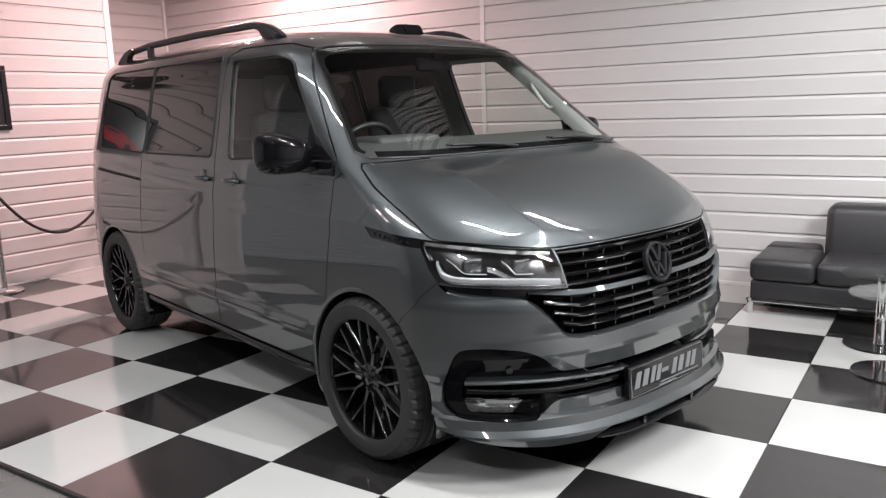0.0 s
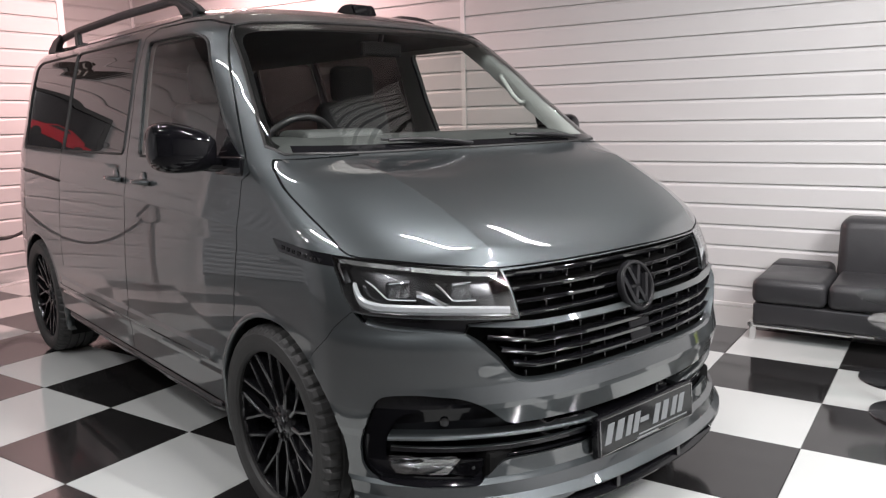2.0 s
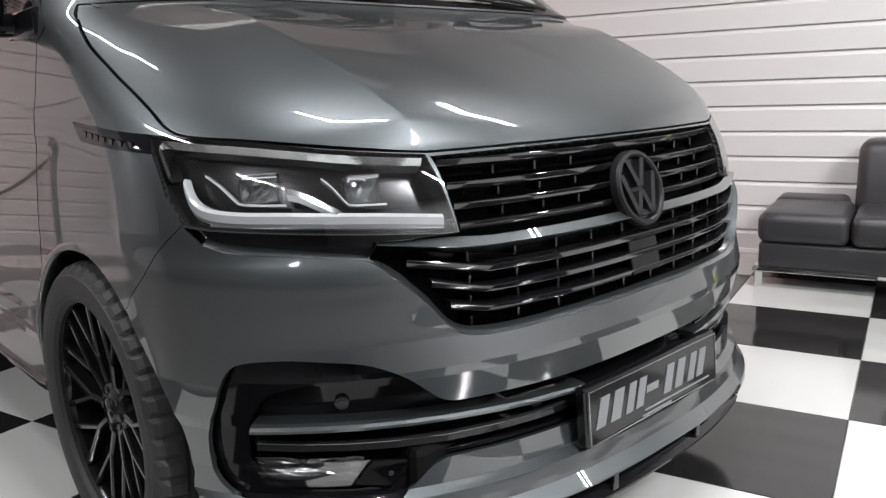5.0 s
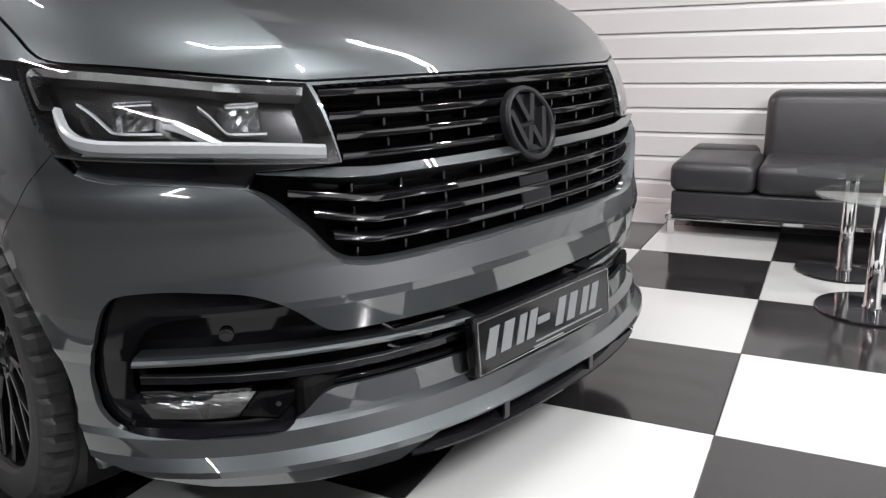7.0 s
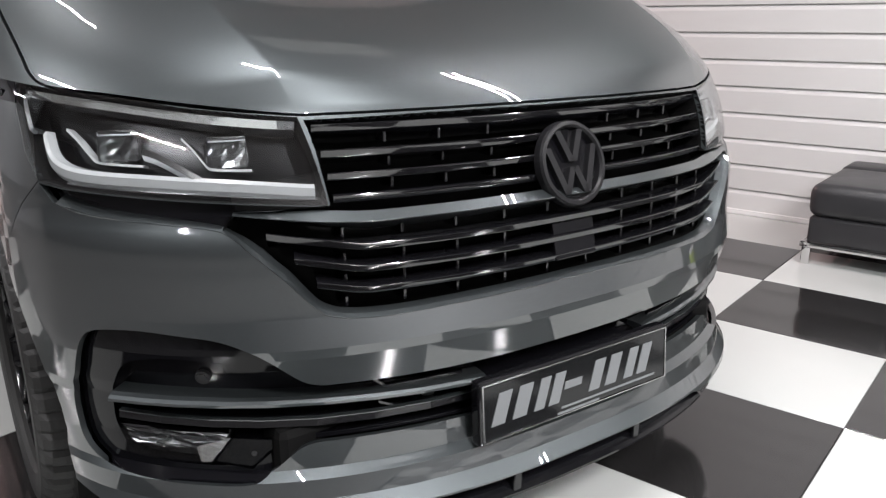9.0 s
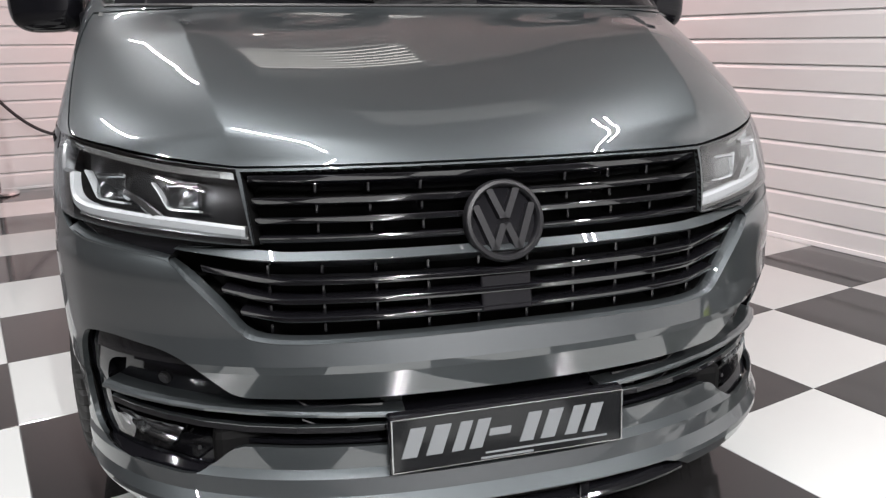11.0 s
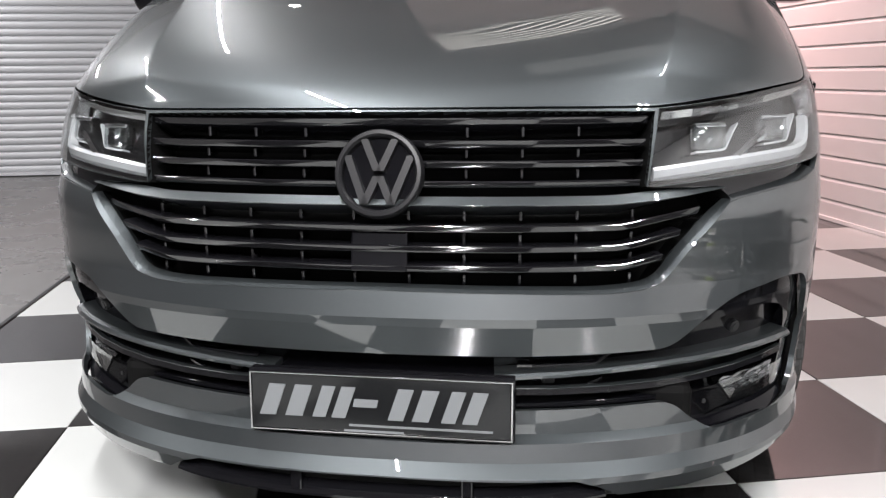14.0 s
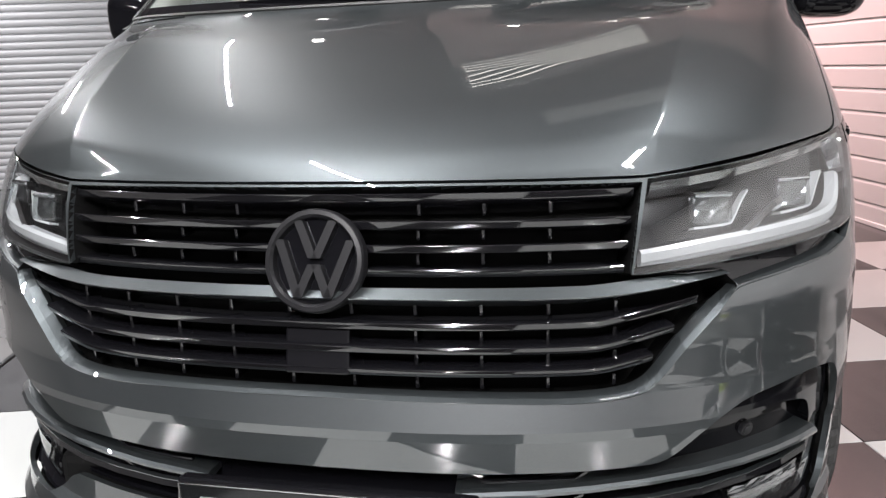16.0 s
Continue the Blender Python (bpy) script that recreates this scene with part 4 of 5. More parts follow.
for side in (1, -1):
    lamp = panel("headlamp", (LAMP,), M_LAMPIN, van, off=-0.060, sides=(side,), skirt=0.0, label="clear headlamp with white light bars")
    panel("lens", (LAMP,), M_LENS, lamp, off=0.001, sides=(side,), skirt=0.0, label="clear lens").visible_shadow = False
    bm = bmesh.new()
    strip(bm, ((0.894, 0.914), (0.8945, 0.897), (0.892, 0.876), (0.882, 0.862), (0.862, 0.855), (0.83, 0.852), (0.78, 0.850), (0.72, 0.846), (0.65, 0.841), (0.58, 0.834), (0.526, 0.828)), [(0.013, -0.022), (0.013, -0.040), (-0.014, -0.036), (-0.015, -0.020), (-0.008, -0.015), (0.006, -0.015)], side)
    part("light_bar", bm, M_DRL, lamp, "white daytime light bar")
    bm = bmesh.new()
    strip(bm, ((0.880, 0.836), (0.83, 0.833), (0.74, 0.828), (0.65, 0.820), (0.58, 0.814), (0.522, 0.810)), [(0.007, -0.024), (0.007, -0.045), (0.0, -0.045), (0.0, -0.022), (0.003, -0.020)], side)
    part("lower_trim", bm, M_REFLECTOR, lamp, "bright lower trim")
    bm = bmesh.new()
    strip(bm, ((0.770, 0.898), (0.752, 0.891), (0.725, 0.872), (0.700, 0.853), (0.690, 0.846)), [(0.009, -0.024), (0.006, -0.040), (-0.011, -0.040), (-0.012, -0.024), (-0.003, -0.016)], side)
    part("light_blade", bm, M_REFLECTOR, lamp, "bright slanted blade")
    bm = bmesh.new()
    strip(bm, ((0.896, 0.991), (0.83, 0.979), (0.76, 0.967), (0.68, 0.956), (0.60, 0.947), (0.537, 0.9415)), [(0.005, -0.010), (0.002, -0.006), (-0.010, -0.012), (-0.012, -0.04), (0.005, -0.04)], side)
    part("upper_trim", bm, M_CHROME, lamp, "bright trim line")
    bm = bmesh.new()
    strip(bm, ((0.893, 0.989), (0.9005, 0.978), (0.9035, 0.955), (0.9035, 0.925)), [(0.0, -0.006), (0.006, -0.014), (0.0, -0.05), (-0.006, -0.014)], side)
    part("corner_trim", bm, M_REFLECTOR, lamp, "bright corner trim")
    bm = bmesh.new()
    strip(bm, ((0.524, 0.932), (0.520, 0.90), (0.515, 0.86), (0.511, 0.815)), [(0.0, -0.002), (0.004, -0.010), (0.0, -0.05), (-0.004, -0.010)], side)
    part("inner_trim", bm, M_REFLECTOR, lamp)
    for x, z in ((0.812, 0.910), (0.655, 0.902)):
        p, n = surf(s_front(x, z), z, -0.052), (surf(s_front(x, z), z, 0.0) - surf(s_front(x, z), z, -0.05)).normalized()
        n = (n + Vector((0, -0.8, 0))).normalized()
        m = Matrix.Translation((p.x * side, p.y, p.z)) @ Vector((n.x * side, n.y, n.z)).to_track_quat("Z", "Y").to_matrix().to_4x4()
        unit = part("projector", (lambda b: (box(b, (-0.036, -0.026, -0.02), (0.036, 0.026, 0.008), 0.008, m), b)[1])(bmesh.new()), M_LAMPIN, lamp)
        bm = bmesh.new()
        grid = [[bm.verts.new(m @ Vector((-0.030 + 0.010 * i, -0.021 + 0.0105 * j, 0.010 + random.uniform(0, 0.006)))) for i in range(7)] for j in range(5)]
        for r1, r2 in zip(grid, grid[1:]):
            for i in range(6):
                bm.faces.new((r1[i], r1[i + 1], r2[i + 1], r2[i]))
        part("bowl", bm, M_BOWL, unit, "faceted dim reflector bowl")
        bm = bmesh.new()
        box(bm, (-0.034, -0.024, 0.009), (0.034, 0.024, 0.024), 0.007, m, 3)
        part("projector_lens", bm, M_LENS, unit, smooth=True)
        bm = bmesh.new()
        box(bm, (-0.032, 0.021, 0.0), (0.034, 0.030, 0.026), 0.003, m, 1)
        part("upper_shield", bm, M_REFLECTOR, unit)
        bm = bmesh.new()
        strip(bm, ((x + 0.058, z + 0.024), (x + 0.046, z + 0.006), (x + 0.032, z - 0.022), (x + 0.024, z - 0.029), (x, z - 0.031), (x - 0.036, z - 0.032)), [(0.0020, -0.030), (0.0020, -0.048), (-0.0020, -0.048), (-0.0024, -0.028)], side)
        part("light_line", bm, M_DRL, unit)

# raised bars on the strip of the wing
for side in (1, -1):
    for k in range(7):
        y, z = -0.085 - 0.032 * k, 1.0005 - 0.0030 * k
        p = surf(s_side(y, z), z, 0.0015)
        bm = bmesh.new()
        box(bm, (-0.0020, -0.009, -0.0065), (0.0020, 0.009, 0.0065), 0.001, Matrix.Translation((p.x * side, p.y, p.z)) @ Matrix.Rotation(radians(6), 4, "X"), 1)
        part("strip_bar", bm, M_BLACK, van)


# ---- wheels ----
def ring_solid(bm, profile, seg, notch=None):
    """Turns a closed profile of (radius, x) round the x axis; notch(k, s) takes some metres off a radius."""
    rings = []
    for s in range(seg):
        t = 2 * math.pi * s / seg
        rings.append([bm.verts.new((x, (r - (notch(k, s) if notch else 0)) * math.cos(t), (r - (notch(k, s) if notch else 0)) * math.sin(t))) for k, (r, x) in enumerate(profile)])
    n = len(profile)
    for s in range(seg):
        a, b = rings[s], rings[(s + 1) % seg]
        for k in range(n):
            bm.faces.new((a[k], a[(k + 1) % n], b[(k + 1) % n], b[k]))
    bmesh.ops.recalc_face_normals(bm, faces=bm.faces[:])


def bar(bm, p, q, w0, w1, depth, x_axis=Vector((1, 0, 0))):
    p, q = Vector(p), Vector(q)
    d = (q - p).normalized()
    n = d.cross(x_axis).normalized()
    vs = []
    for o, w in ((p, w0), (q, w1)):
        vs.append([bm.verts.new(o + n * a * w + x_axis * b) for a, b in ((-1, -depth), (-1, -0.004), (-0.55, 0.0), (0.55, 0.0), (1, -0.004), (1, -depth))])
    for k in range(6):
        bm.faces.new((vs[0][k], vs[0][(k + 1) % 6], vs[1][(k + 1) % 6], vs[1][k]))
    bm.faces.new(vs[0])
    bm.faces.new(vs[1])


TYRE_R = 0.358
TYRE = [(0.262, -0.118), (0.285, -0.128), (0.315, -0.130), (0.338, -0.122), (0.350, -0.108), (0.356, -0.085), (0.3575, -0.072), (0.351, -0.070), (0.351, -0.062), (0.358, -0.060), (0.3585, -0.024), (0.351, -0.022), (0.351, -0.013), (0.3585, -0.011), (0.3585, 0.011), (0.351, 0.013), (0.351, 0.022), (0.3585, 0.024), (0.358, 0.060), (0.351, 0.062), (0.351, 0.070), (0.3575, 0.072), (0.356, 0.085), (0.350, 0.108), (0.340, 0.120), (0.329, 0.127), (0.327, 0.1295), (0.322, 0.1300), (0.300, 0.1305), (0.284, 0.128), (0.270, 0.124), (0.262, 0.114)]


def make_wheel(y, side):
    wheel = empty("wheel")
    wheel.parent = van
    wheel["label"] = "gloss black alloy wheel with a low tyre"
    wheel.matrix_basis = Matrix.Translation((side * 0.827, y, TYRE_R)) @ (Matrix.Rotation(math.pi, 4, "Z") if side < 0 else Matrix.Identity(4))
    bm = bmesh.new()
    shoulder = {4: 1.0, 5: 1.0, 6: 0.8, 21: 0.8, 22: 1.0, 23: 1.0, 24: 0.6}
    ring_solid(bm, TYRE, 192, lambda k, s: 0.0085 * shoulder.get(k, 0) if s % 4 == 0 else 0.0)
    part("tyre", bm, M_RUBBER, wheel, "black low-profile tyre", smooth=False)
    bm = bmesh.new()
    ring_solid(bm, [(0.256, -0.10), (0.258, 0.09), (0.262, 0.104), (0.268, 0.116), (0.272, 0.119), (0.274, 0.114), (0.266, 0.100), (0.262, 0.08), (0.262, -0.10)], 72)
    part("rim", bm, M_RIM, wheel, smooth=True)
    for k in range(10):
        t = 2 * math.pi * k / 10
        bm = bmesh.new()

        def pol(r, a, x):
            return (x, r * math.cos(a), r * math.sin(a))

        f = radians(11.5)
        bar(bm, pol(0.052, t, 0.082), pol(0.135, t, 0.090), 0.0095, 0.0085, 0.040)
        for sg in (-1, 1):
            bar(bm, pol(0.130, t + sg * 0.02, 0.090), pol(0.262, t + sg * f, 0.104), 0.0068, 0.0075, 0.032)
        bmesh.ops.recalc_face_normals(bm, faces=bm.faces[:])
        part("spoke", bm, M_RIM, wheel)
    bm = bmesh.new()
    lathe(bm, [(0.0, 0.095), (0.027, 0.094), (0.032, 0.090), (0.034, 0.084), (0.060, 0.084), (0.068, 0.078), (0.070, 0.03)], seg=40, axis="x")
    part("hub", bm, M_RIM, wheel, smooth=True)
    for k in range(5):
        t = 2 * math.pi * (k + 0.5) / 5
        bm = bmesh.new()
        cyl(bm, (0.070, 0.050 * math.cos(t), 0.050 * math.sin(t)), (0.088, 0.050 * math.cos(t), 0.050 * math.sin(t)), 0.0095, 0.0085, 6)
        part("wheel_bolt", bm, M_SATIN, wheel)
    bm = bmesh.new()
    ring_solid(bm, [(0.075, 0.010), (0.168, 0.010), (0.170, 0.006), (0.168, -0.016), (0.075, -0.016)], 64)
    part("brake_disc", bm, M_DISC, wheel, "grey steel brake disc", smooth=False)
    bm = bmesh.new()
    box(bm, (-0.03, -0.175, -0.06), (0.045, -0.105, 0.075), 0.014)
    part("brake_caliper", bm, M_STEEL, wheel)
    bm = bmesh.new()
    ring_solid(bm, [(0.02, -0.10), (0.255, -0.10), (0.255, -0.095), (0.02, -0.095)], 48)
    part("wheel_inner", bm, M_DARK, wheel)
    return wheel


for axle in (FRONT_AXLE, REAR_AXLE):
    for side in (1, -1):
        make_wheel(axle + (0.020 if axle < 1 else 0.0), side)
        # rolled lip of the wheel arch
        bm = bmesh.new()
        rings = []
        for k in range(41):
            t = math.pi * (-0.12 + 1.24 * k / 40)
            cy, cz = math.cos(t), math.sin(t)
            ring = []
            for dr, out in ((0.018, -0.004), (0.012, 0.0010), (0.006, 0.0022), (0.0, 0.0026), (-0.004, 0.001), (-0.006, -0.006), (-0.006, -0.04), (0.018, -0.04)):
                r = ARCH_R + dr
                y, z = axle + r * cy, max(ARCH_Z + r * cz, 0.2)
                w = Vector(body_point(row_of(z), s_side(y, z)))
                ring.append(bm.verts.new(((w.x + out - (0.030 if cy < 0 and axle < 1 else 0) * min(-cy * 1.5, 1)) * side, y, z)))
            rings.append(ring)
        for a, b in zip(rings, rings[1:]):
            for j in range(8):
                bm.faces.new((a[j], a[(j + 1) % 8], b[(j + 1) % 8], b[j]))
        for r in (rings[0], rings[-1]):
            bm.faces.new(r)
        bmesh.ops.recalc_face_normals(bm, faces=bm.faces[:])
        part("wheel_arch_lip", bm, M_PAINT, van, smooth=True)
        # dark liner
        bm = bmesh.new()
        prev = None
        for k in range(25):
            t = math.pi * (-0.15 + 1.3 * k / 24)
            y, z = axle + (ARCH_R + 0.01) * math.cos(t), ARCH_Z + (ARCH_R + 0.01) * math.sin(t)
            row = [bm.verts.new((side * x, y, z)) for x in (0.905, 0.60)] + [bm.verts.new((side * 0.60, axle + 0.05 * math.cos(t), ARCH_Z))]
            if prev:
                bm.faces.new((prev[0], prev[1], row[1], row[0]))
                bm.faces.new((prev[1], prev[2], row[2], row[1]))
            prev = row
        part("wheel_well", bm, M_DARK, van)

# ---- underside, sills ----
bm = bmesh.new()
box(bm, (-0.62, -0.70, 0.22), (0.62, 3.7, 0.40), 0.02)
box(bm, (-0.89, 0.46, 0.315), (0.89, 2.5, 0.40), 0.02)
part("underbody", bm, M_DARK, van)
for side in (1, -1):
    bm = bmesh.new()
    tube(bm, [(side * 0.903, y, z) for y, z in ((0.47, 0.312), (0.50, 0.302), (0.56, 0.297), (1.4, 0.304), (2.40, 0.312), (2.48, 0.317), (2.52, 0.325))], 0.027, 16)
    part("side_bar", bm, M_BLACK, van, "dark side bar under the doors", smooth=True)
    bm = bmesh.new()
    tube(bm, [(side * 0.934, 0.43, 0.344), (side * 0.934, 2.55, 0.357)], 0.006, 8)
    part("sill_seal", bm, M_SEAL, van)
    # window surrounds
    for outline, off in ((rounded([(0.33, 1.30), (1.24, 1.262), (1.30, 1.50), (1.345, 1.772), (0.86, 1.768), (0.74, 1.735)], 0.05), 0.0), (rounded([(1.44, 1.268), (2.40, 1.268), (2.42, 1.80), (1.475, 1.80)], 0.03), 0.0), (rounded([(2.415, 1.268), (3.23, 1.285), (3.30, 1.50), (3.27, 1.77), (3.20, 1.80), (2.435, 1.80)], 0.04), 0.0)):
        bm = bmesh.new()
        pts = []
        for y, z in fine(outline, 0.06):
            p = surf(s_side(y, z), z, off)
            pts.append((p.x * side, p.y, p.z))
        tube(bm, pts, 0.0065, 6, close=True)
        part("window_seal", bm, M_SEAL, van)
bm = bmesh.new()
pts = []
for x, z in fine([(0.0, 1.287), (0.60, 1.287), (0.822, 1.290), (0.850, 1.318), (0.789, 1.49), (0.708, 1.735), (0.678, 1.783), (0.61, 1.797), (0.3, 1.808), (0.0, 1.812)], 0.05, close=False):
    pts.append(surf(s_front(x, z), z, 0.0))
tube(bm, [tuple(p) for p in pts] + [(-p.x, p.y, p.z) for p in pts[::-1][1:-1]], 0.0065, 6, close=True)
part("windscreen_seal", bm, M_SEAL, van)
# dark printed border of the windscreen
band_pts = fine([(0.0, 1.289), (0.60, 1.289), (0.80, 1.293)], 0.04, close=False)
for side in (1, -1):
    bm = bmesh.new()
    rows = [[surf(s_front(x, z), z + h, 0.001) for x, z in band_pts] for h in (0.0, 0.012, 0.024)]
    grid = [[bm.verts.new((p.x * side, p.y, p.z)) for p in row] for row in rows]
    for a, b in zip(grid, grid[1:]):
        for k in range(len(a) - 1):
            bm.faces.new((a[k], a[k + 1], b[k + 1], b[k]))
    part("screen_border", bm, M_BLACK, van)
for side in (1, -1):
    edge_out = fine([(0.836, 1.305), (0.848, 1.321), (0.789, 1.49), (0.708, 1.735), (0.676, 1.780), (0.60, 1.795), (0.30, 1.806), (0.0, 1.810)], 0.05, close=False)
    edge_in = fine([(0.818, 1.318), (0.828, 1.332), (0.771, 1.49), (0.692, 1.722), (0.658, 1.752), (0.60, 1.760), (0.30, 1.768), (0.0, 1.770)], 0.05, close=False)
    n = 40
    bm = bmesh.new()
    rows = []
    for k in range(n + 1):
        a, b = (Vector(line[min(int(k / n * (len(line) - 1)), len(line) - 2)]).lerp(Vector(line[min(int(k / n * (len(line) - 1)), len(line) - 2) + 1]), k / n * (len(line) - 1) - min(int(k / n * (len(line) - 1)), len(line) - 2)) for line in (edge_out, edge_in))
        ring = []
        for f in (0.0, 0.5, 1.0):
            q = a.lerp(b, f)
            p = surf(s_front(q.x, q.y), q.y, -0.002)
            ring.append(bm.verts.new((p.x * side, p.y, p.z)))
        rows.append(ring)
    for r1, r2 in zip(rows, rows[1:]):
        for j in range(2):
            bm.faces.new((r1[j], r1[j + 1], r2[j + 1], r2[j]))
    part("screen_border", bm, M_DARK, van, "black printed border of the windscreen", smooth=True)
for side in (1, -1):
    bm = bmesh.new()
    rows = []
    for x, z in fine([(0.836, 1.318), (0.789, 1.49), (0.708, 1.735), (0.690, 1.765)], 0.05, close=False):
        p = surf(s_front(x, z), z, -0.012)
        rows.append([bm.verts.new(((p.x - dx) * side, p.y + dy, p.z)) for dx, dy in ((0.0, 0.0), (0.012, 0.015), (0.022, 0.075), (0.020, 0.15))])
    for r1, r2 in zip(rows, rows[1:]):
        for j in range(3):
            bm.faces.new((r1[j], r1[j + 1], r2[j + 1], r2[j]))
    part("inner_pillar_trim", bm, M_CABIN, van, "pale grey inner pillar trim", smooth=True)
# scuttle panel below the screen
bm = bmesh.new()
sweep_full(bm, 0.83, lambda x: 1.286, [(0.004, -0.003), (0.0, -0.001), (-0.004, -0.003), (-0.006, -0.03), (0.006, -0.03)])
part("scuttle_panel", bm, M_SATIN, van, "black plastic scuttle panel")
# wipers
for x0, x1, z1 in ((-0.08, -0.46, 1.314), (0.56, 0.19, 1.314)):
    bm = bmesh.new()
    pts = []
    for k in range(9):
        t = k / 8
        x, z = x0 + (x1 - x0) * t, 1.292 + (z1 - 1.292) * t
        p = surf(s_front(abs(x), z), z, 0.016 + 0.012 * math.sin(math.pi * t))
        pts.append((math.copysign(p.x, x), p.y, p.z))
    tube(bm, pts, 0.0068, 8)
    wiper = part("wiper", bm, M_SATIN, van, "black windscreen wiper")
    bm = bmesh.new()
    pts = []
    for k in range(9):
        t = k / 8
        x, z = x0 + (x1 - x0) * (0.1 + 0.95 * t), 1.300 + 0.022 * t
        p = surf(s_front(abs(x), z), z, 0.010)
        pts.append((math.copysign(p.x, x), p.y, p.z))
    tube(bm, pts, 0.006, 6)
    part("wiper_blade", bm, M_SEAL, wiper)

# ---- mirrors, handles, rails ----
for side in (1, -1):
    bm = bmesh.new()
    bmesh.ops.create_uvsphere(bm, u_segments=40, v_segments=24, radius=1.0)
    for v in bm.verts:
        p = [math.copysign(abs(c) ** 0.62, c) for c in v.co]
        taper = 1 - (0.50 if p[2] > 0 else 0.12) * max(0.0, (1 - p[0]) / 2) ** 1.6
        z = p[2] * 0.096 * taper
        v.co = (p[0] * 0.108 - 0.004, p[1] * (0.100 if p[1] < 0 else 0.075) + 0.022 * p[0], z - 0.012 * (1 - p[0]) * 0.3)
    for v in bm.verts:
        v.co = (side * (1.035 + v.co.x), 0.45 + v.co.y, 1.322 + v.co.z)
    bmesh.ops.recalc_face_normals(bm, faces=bm.faces[:])
    mirror = part("door_mirror", bm, M_INSERT, van, "gloss black door mirror", smooth=True)
    bm = bmesh.new()
    tube(bm, [(side * x, y, z) for x, y, z in ((0.985, 0.445, 1.262), (0.93, 0.425, 1.254), (0.895, 0.39, 1.252), (0.87, 0.34, 1.255))], 0.030, 14)
    box(bm, (side * 0.900 - 0.014, 0.22, 1.212), (side * 0.900 + 0.014, 0.44, 1.282), 0.012, segments=3)
    part("mirror_arm", bm, M_BLACK, mirror, smooth=True)
    bm = bmesh.new()
    box(bm, (side * 1.031 - 0.086, 0.5205, 1.255), (side * 1.031 + 0.086, 0.5275, 1.385), 0.002)
    part("mirror_glass", bm, M_CHROME, mirror)
    # quarter trim at the foot of the window
    bm = bmesh.new()
    prism(bm, [(0.25, 1.285), (0.46, 1.276), (0.475, 1.44), (0.36, 1.35)], 0.0, 0.010, lambda y, z, d: Vector((side * (surf(s_side(y, z), z).x - 0.004 + d), y, z)))
    bmesh.ops.recalc_face_normals(bm, faces=bm.faces[:])
    part("mirror_foot", bm, M_BLACK, van)
    for y in (1.165, 1.515):
        w = surf(s_side(y, 1.150), 1.150).x
        bm = bmesh.new()
        bmesh.ops.create_uvsphere(bm, u_segments=24, v_segments=12, radius=1.0, matrix=Matrix.Translation((side * w, y, 1.150)) @ Matrix.Diagonal((0.0055, 0.040, 0.048, 1)))
        part("handle_bowl", bm, M_PAINT, doors[side, "front" if y < 1.4 else "slide"], smooth=True)
        bm = bmesh.new()
        tube(bm, [(side * (w + o), y + d, 1.152 + h) for d, o, h in ((-0.080, 0.004, -0.002), (-0.070, 0.020, 0), (-0.045, 0.032, 0.002), (0.0, 0.036, 0.003), (0.045, 0.033, 0.002), (0.068, 0.022, 0), (0.078, 0.004, -0.002))], 0.0115, 12)
        part("door_handle", bm, M_PAINT, doors[side, "front" if y < 1.4 else "slide"], "grey painted door handle", smooth=True)
    # roof rail
    bm = bmesh.new()
    tube(bm, [(side * x, y, z) for x, y, z in ((0.676, 1.02, 1.868), (0.672, 1.08, 1.895), (0.668, 1.18, 1.935), (0.664, 1.30, 1.955), (0.655, 2.0, 1.966), (0.648, 2.8, 1.962), (0.646, 3.12, 1.945), (0.650, 3.28, 1.895))], 0.021, 10)
    box(bm, (side * 0.655 - 0.014, 2.73, 1.87), (side * 0.655 + 0.014, 2.80, 1.955), 0.008)
    rail = part("roof_rail", bm, M_SATIN, van, "black roof rail", smooth=False)
    for foot in ([(0.98, 1.872), (1.03, 1.902), (1.12, 1.940), (1.24, 1.966), (1.40, 1.974), (1.30, 1.946), (1.22, 1.915), (1.18, 1.872)], [(3.36, 1.868), (3.30, 1.905), (3.20, 1.945), (3.06, 1.968), (3.02, 1.950), (3.12, 1.915), (3.16, 1.868)]):
        bm = bmesh.new()
        prism(bm, foot, side * 0.662 - 0.020, side * 0.662 + 0.020, lambda y, z, d: Vector((d, y, z)))
        bmesh.ops.recalc_face_normals(bm, faces=bm.faces[:])
        bmesh.ops.bevel(bm, geom=bm.edges[:], offset=0.006, segments=2, affect="EDGES")
        part("rail_foot", bm, M_SATIN, rail)
    # rubber rail of the sliding door
    bm = bmesh.new()
    tube(bm, [(side * (surf(s_side(y, 1.12), 1.12).x - 0.012), y, 1.101 + 0.042 * (y - 2.43)) for y in (2.43, 2.7, 3.0, 3.28)], 0.011, 6)
    part("door_rail", bm, M_SEAL, van)
bm = bmesh.new()
prism(bm, [(0.95, 1.905), (1.12, 1.925), (1.115, 1.945), (1.06, 1.966), (0.985, 1.962)], 0.10, 0.24, lambda y, z, d: Vector((d, y, z)))
bmesh.ops.recalc_face_normals(bm, faces=bm.faces[:])
bmesh.ops.bevel(bm, geom=bm.edges[:], offset=0.008, segments=2, affect="EDGES")
part("roof_aerial", bm, M_BLACK, van, "small black roof aerial box")

